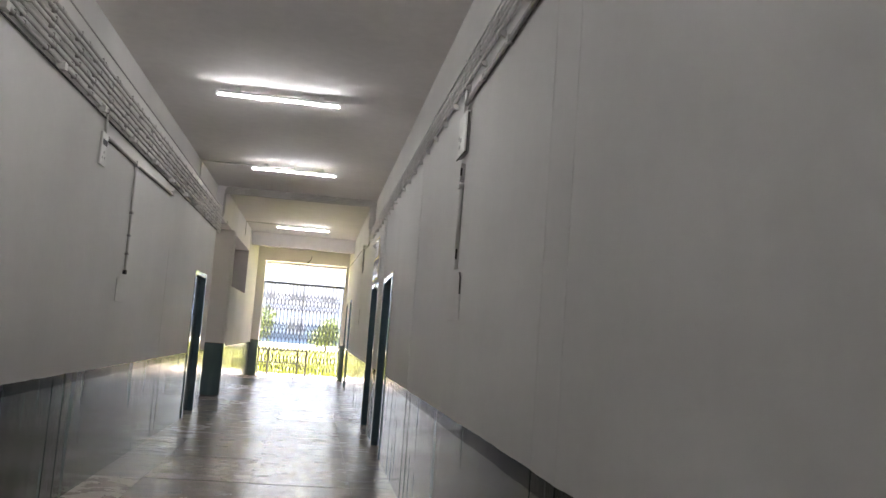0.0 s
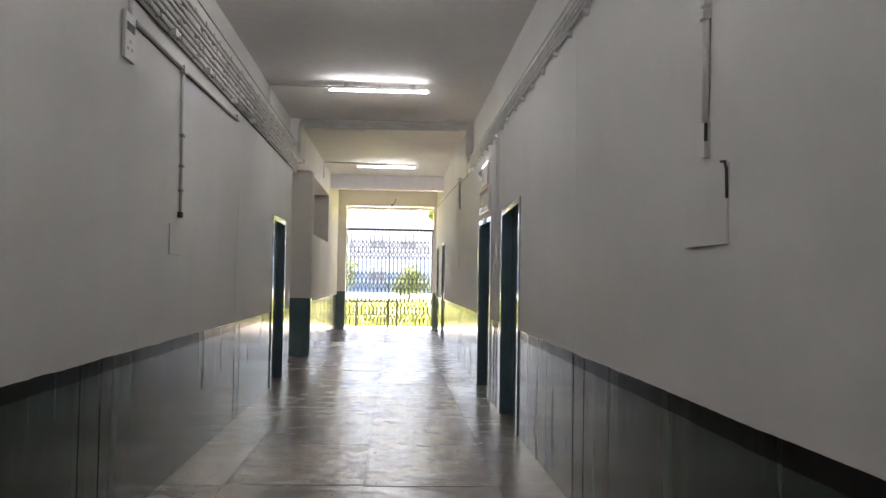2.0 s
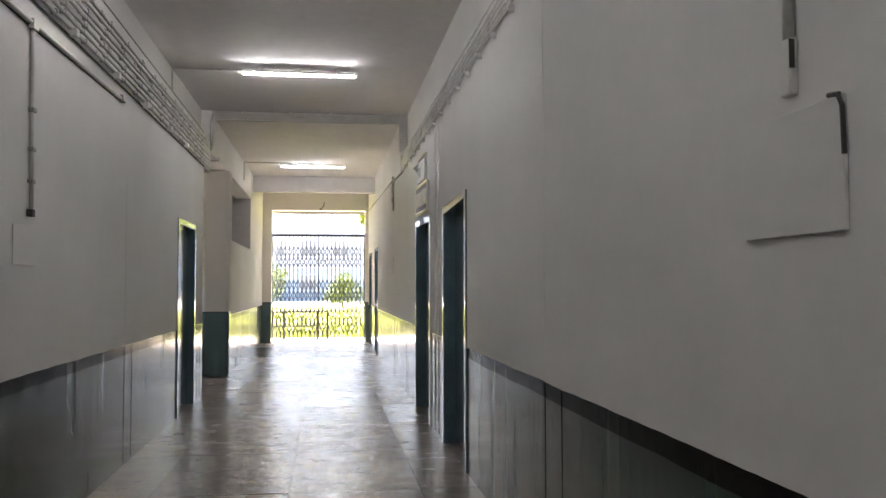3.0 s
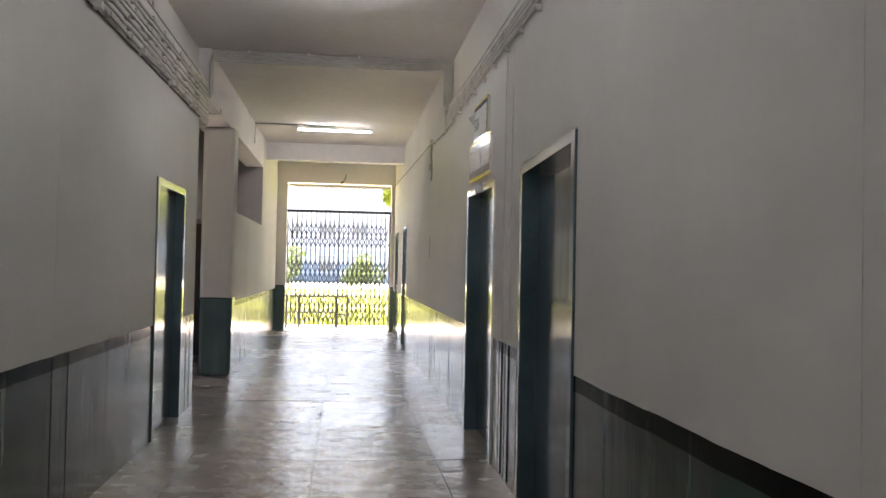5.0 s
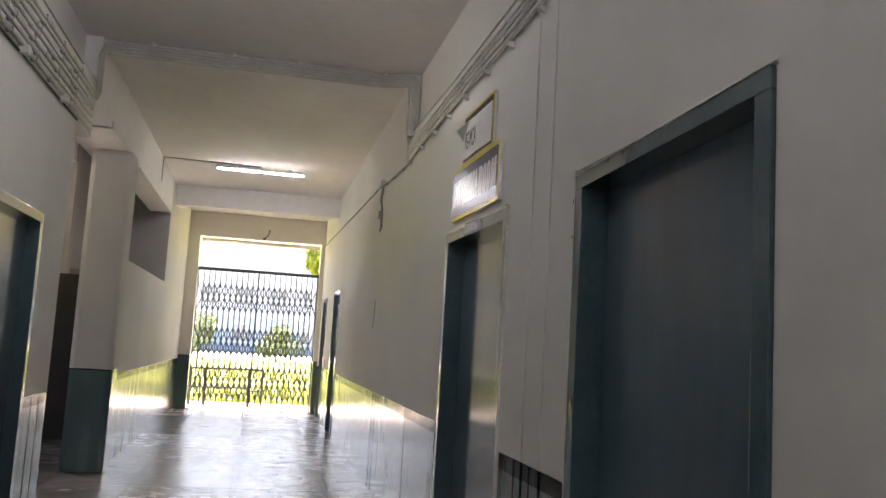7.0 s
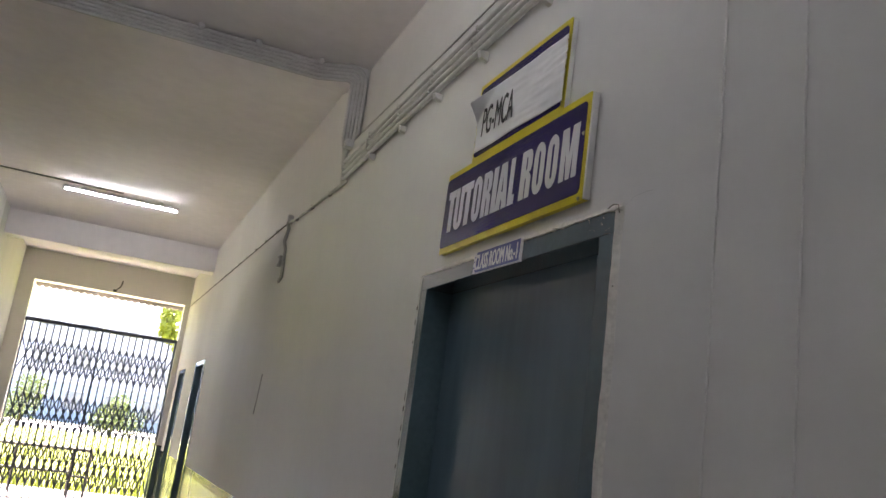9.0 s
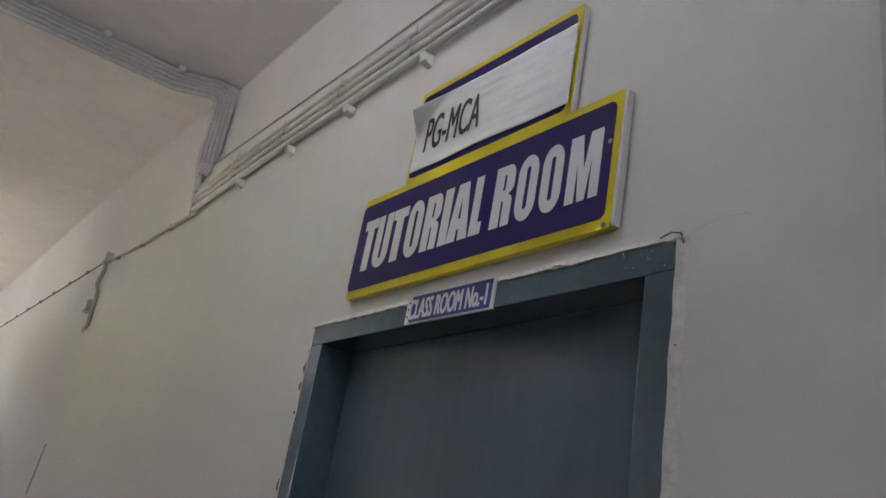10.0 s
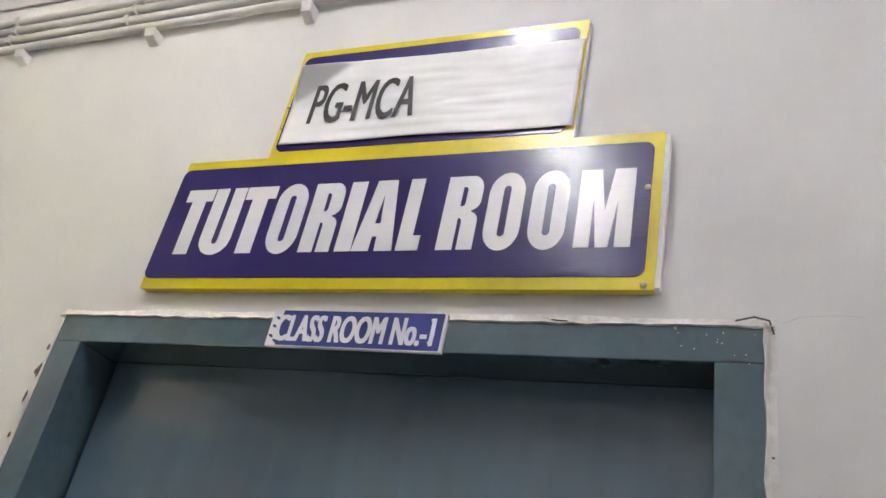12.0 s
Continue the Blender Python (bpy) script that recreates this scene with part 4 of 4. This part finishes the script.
place_text(heavy_lettering([("T", 13.1755, 13.1045), ("U", 13.101, 13.023), ("T", 13.020, 12.944), ("O", 12.936, 12.864), ("R", 12.8515, 12.780),
                            ("I", 12.7695, 12.734), ("A", 12.733, 12.646), ("L", 12.6385, 12.593), ("R", 12.5575, 12.485), ("O", 12.471, 12.402),
                            ("O", 12.387, 12.319), ("M", 12.301, 12.2035)], 2.2625, 2.4255, M_LETTER),
           sign, SF - 0.0016, -0.016, -0.008, "lettering", "heavy white capital letters")
hang(sign, 12.68, 2.343, 0.020, 0.016, 0.008)
for y, z in ((12.166, 2.375), (12.160, 2.182)):
    bm = bmesh.new()
    bmesh.ops.create_uvsphere(bm, u_segments=10, v_segments=6, radius=0.006, matrix=Matrix.Translation((SF - 0.0005, y, z)))
    part("screw", bm, M_SCREW, sign, smooth=True)

PF = XR - 0.021
pg = thing("room_sign", "smaller yellow-edged navy board papered over and marked PG-MCA", "sign", "door signs")
part("frame_box", box_bm(PF + 0.001, 12.312, 2.500, XR - 0.001, 12.982, 2.802, 0.003), M_YELLOW, pg, "wrapped yellow vinyl sides")
part("end_strip", box_bm(PF + 0.0035, 12.3085, 2.502, XR - 0.002, 12.3115, 2.80, 0.0), M_BATTEN, pg, "bare white end")
part("border", plate_bm(12.310, 12.984, 2.498, 2.804, PF + 0.003, PF, 0.004), M_YELLOW, pg, "yellow vinyl border")
part("panel", plate_bm(12.326, 12.974, 2.514, 2.786, PF + 0.001, PF - 0.0015, 0.018), M_NAVY, pg, "navy panel under the paper")
hang(pg, 12.66, 2.66, 0.022, 0.012, 0.006)
bm = bmesh.new()
NU, NV = 72, 30
gridv = []
for j in range(NV + 1):
    row = []
    for i in range(NU + 1):
        u, v = i / NU, j / NV
        y = 12.966 - u * 0.652
        z = 2.529 - 0.004 * u + v * (0.224 - 0.001 * u) + 0.004 * noise.noise((u * 3, v, 4.0))
        if i == NU:
            y += 0.0015 * noise.noise((v * 9, 2.0, 7.0))
        wr = 0.0034 * noise.noise((u * 4, v * 15, 1.0)) * (0.2 + u) + 0.0016 * noise.noise((u * 14, v * 30, 3.0)) * u
        c = max(0.0, 1 - u / 0.21 - (1 - v) / 0.52)
        x = PF - 0.0056 + wr * (1 - c) - 0.056 * c ** 1.15
        row.append(bm.verts.new((x, y - 0.038 * c ** 1.3, z - 0.050 * c ** 1.2)))
    gridv.append(row)
for j in range(NV):
    for i in range(NU):
        bm.faces.new((gridv[j][i], gridv[j][i + 1], gridv[j + 1][i + 1], gridv[j + 1][i]))
paper = part("paper", bm, M_PAPER, pg, "wrinkled white paper peeling at one corner", True)
sol = paper.modifiers.new("thickness", 'SOLIDIFY')
sol.thickness = 0.0004
place_text(lettering([("PG-MCA", 12.911, 12.656, 2.578, 2.690, 0.0019, 0.0004)], M_INK), pg, PF - 0.0078, 0, 0, "lettering", "black capital letters")
for y, z in ((12.976, 2.72), (12.978, 2.58), (12.978, 2.64)):
    bm = bmesh.new()
    bmesh.ops.create_uvsphere(bm, u_segments=8, v_segments=5, radius=0.004, matrix=Matrix.Translation((PF - 0.0005, y, z)))
    part("screw", bm, M_SCREW, pg, smooth=True)

st = thing("room_sticker", "small blue torn sticker reading CLASS ROOM No.-1", "sticker", "door signs")
SX = XR - 0.0185
part("label", plate_bm(12.512, 12.868, 2.078, 2.152, XR - 0.0101, SX - 0.0006, 0.002), M_LETTER, st, "worn white edge")
part("field", plate_bm(12.517, 12.846, 2.080, 2.151, SX, SX - 0.0012, 0.002), M_STICKER, st, "blue field")
place_text(lettering([("CLASS ROOM No.-1", 12.853, 12.530, 2.088, 2.142, 0.0022, 0.0008)], M_LETTER), st, SX - 0.0011, 0, 0)
for y, z in ((12.855, 2.135), (12.858, 2.118), (12.86, 2.098), (12.849, 2.088), (12.537, 2.137), (12.533, 2.112), (12.536, 2.094)):
    bm = bmesh.new()
    bmesh.ops.create_icosphere(bm, subdivisions=1, radius=0.5, matrix=Matrix.LocRotScale((SX - 0.001, y, z), Euler((0.6, 0, 0)), (0.002, 0.012, 0.006)))
    part("torn_patch", bm, M_STICKER if y > 12.7 else M_LETTER, st)

hang(st, 12.69, 2.11, 0.028, 0.0, -0.015)

# hairline crack from the frame's corner
part("hairline_crack", add_pipe(bmesh.new(), [(XR + 0.0001, 11.975, 2.122), (XR + 0.0001, 11.945, 2.134), (XR + 0.0001, 11.90, 2.136), (XR + 0.0001, 11.86, 2.133)], 0.0003, 4), M_GREYWIRE, door2)

# small debris on the floor
bm = bmesh.new()
r = random.Random(21)
for i in range(110):
    y = 4 + 20 * r.random()
    side = r.random()
    x = (XL + 0.06 + 0.25 * r.random()) if side < 0.25 else (XR - 0.06 - 0.25 * r.random()) if side < 0.5 else r.uniform(-1.3, 1.1)
    a = 0.004 + 0.012 * r.random() ** 3
    bmesh.ops.create_icosphere(bm, subdivisions=1, radius=1.0, matrix=Matrix.LocRotScale((x, y, 0.0005), Euler((0, 0, r.random() * 6)), (a * (1 + r.random()), a, 0.003)))
tagged(part("floor_debris", bm, M_CHIP), "scattered dark grit and crumbs on the floor", "debris", kind="stuff")

# ---- floor slabs ----
floor = tagged(part("floor", box_bm(-4.7, Y0, -0.3, XR + 0.2, 25.0, -0.005), M_JOINT), "grey polished cement floor cast in large panels", "floor", kind="structure")
cols = [(XL - 0.3, -1.0), (-1.0, -0.09), (-0.09, 0.805), (0.805, XR + 0.02)]
r = random.Random(9)
for c, (xa, xb) in enumerate(cols):
    y = 6.62 - 8 * 1.385 + (0.0, 0.0, -0.03, 0.0)[c]
    while y < 24.9:
        y2 = min(y + 1.385, 24.995)
        if y2 > Y0:
            g = 0.003
            bm = box_bm(xa + g, max(y, Y0) + g, -0.03, xb - g, y2 - g, -0.002, 0.0)
            tx, ty = r.gauss(0, 0.0006), r.gauss(0, 0.0010)
            for v in bm.verts:
                if v.co.z > -0.01:
                    v.co.z += tx * (v.co.x - (xa + xb) / 2) + ty * (v.co.y - (y + y2) / 2)
            part("slab", bm, M_FLOOR, floor)
        y = y2
lob = part("lobby_slab", box_bm(-4.6, 14.64, -0.03, XL - 0.303, 19.5, -0.001), M_FLOOR, floor)
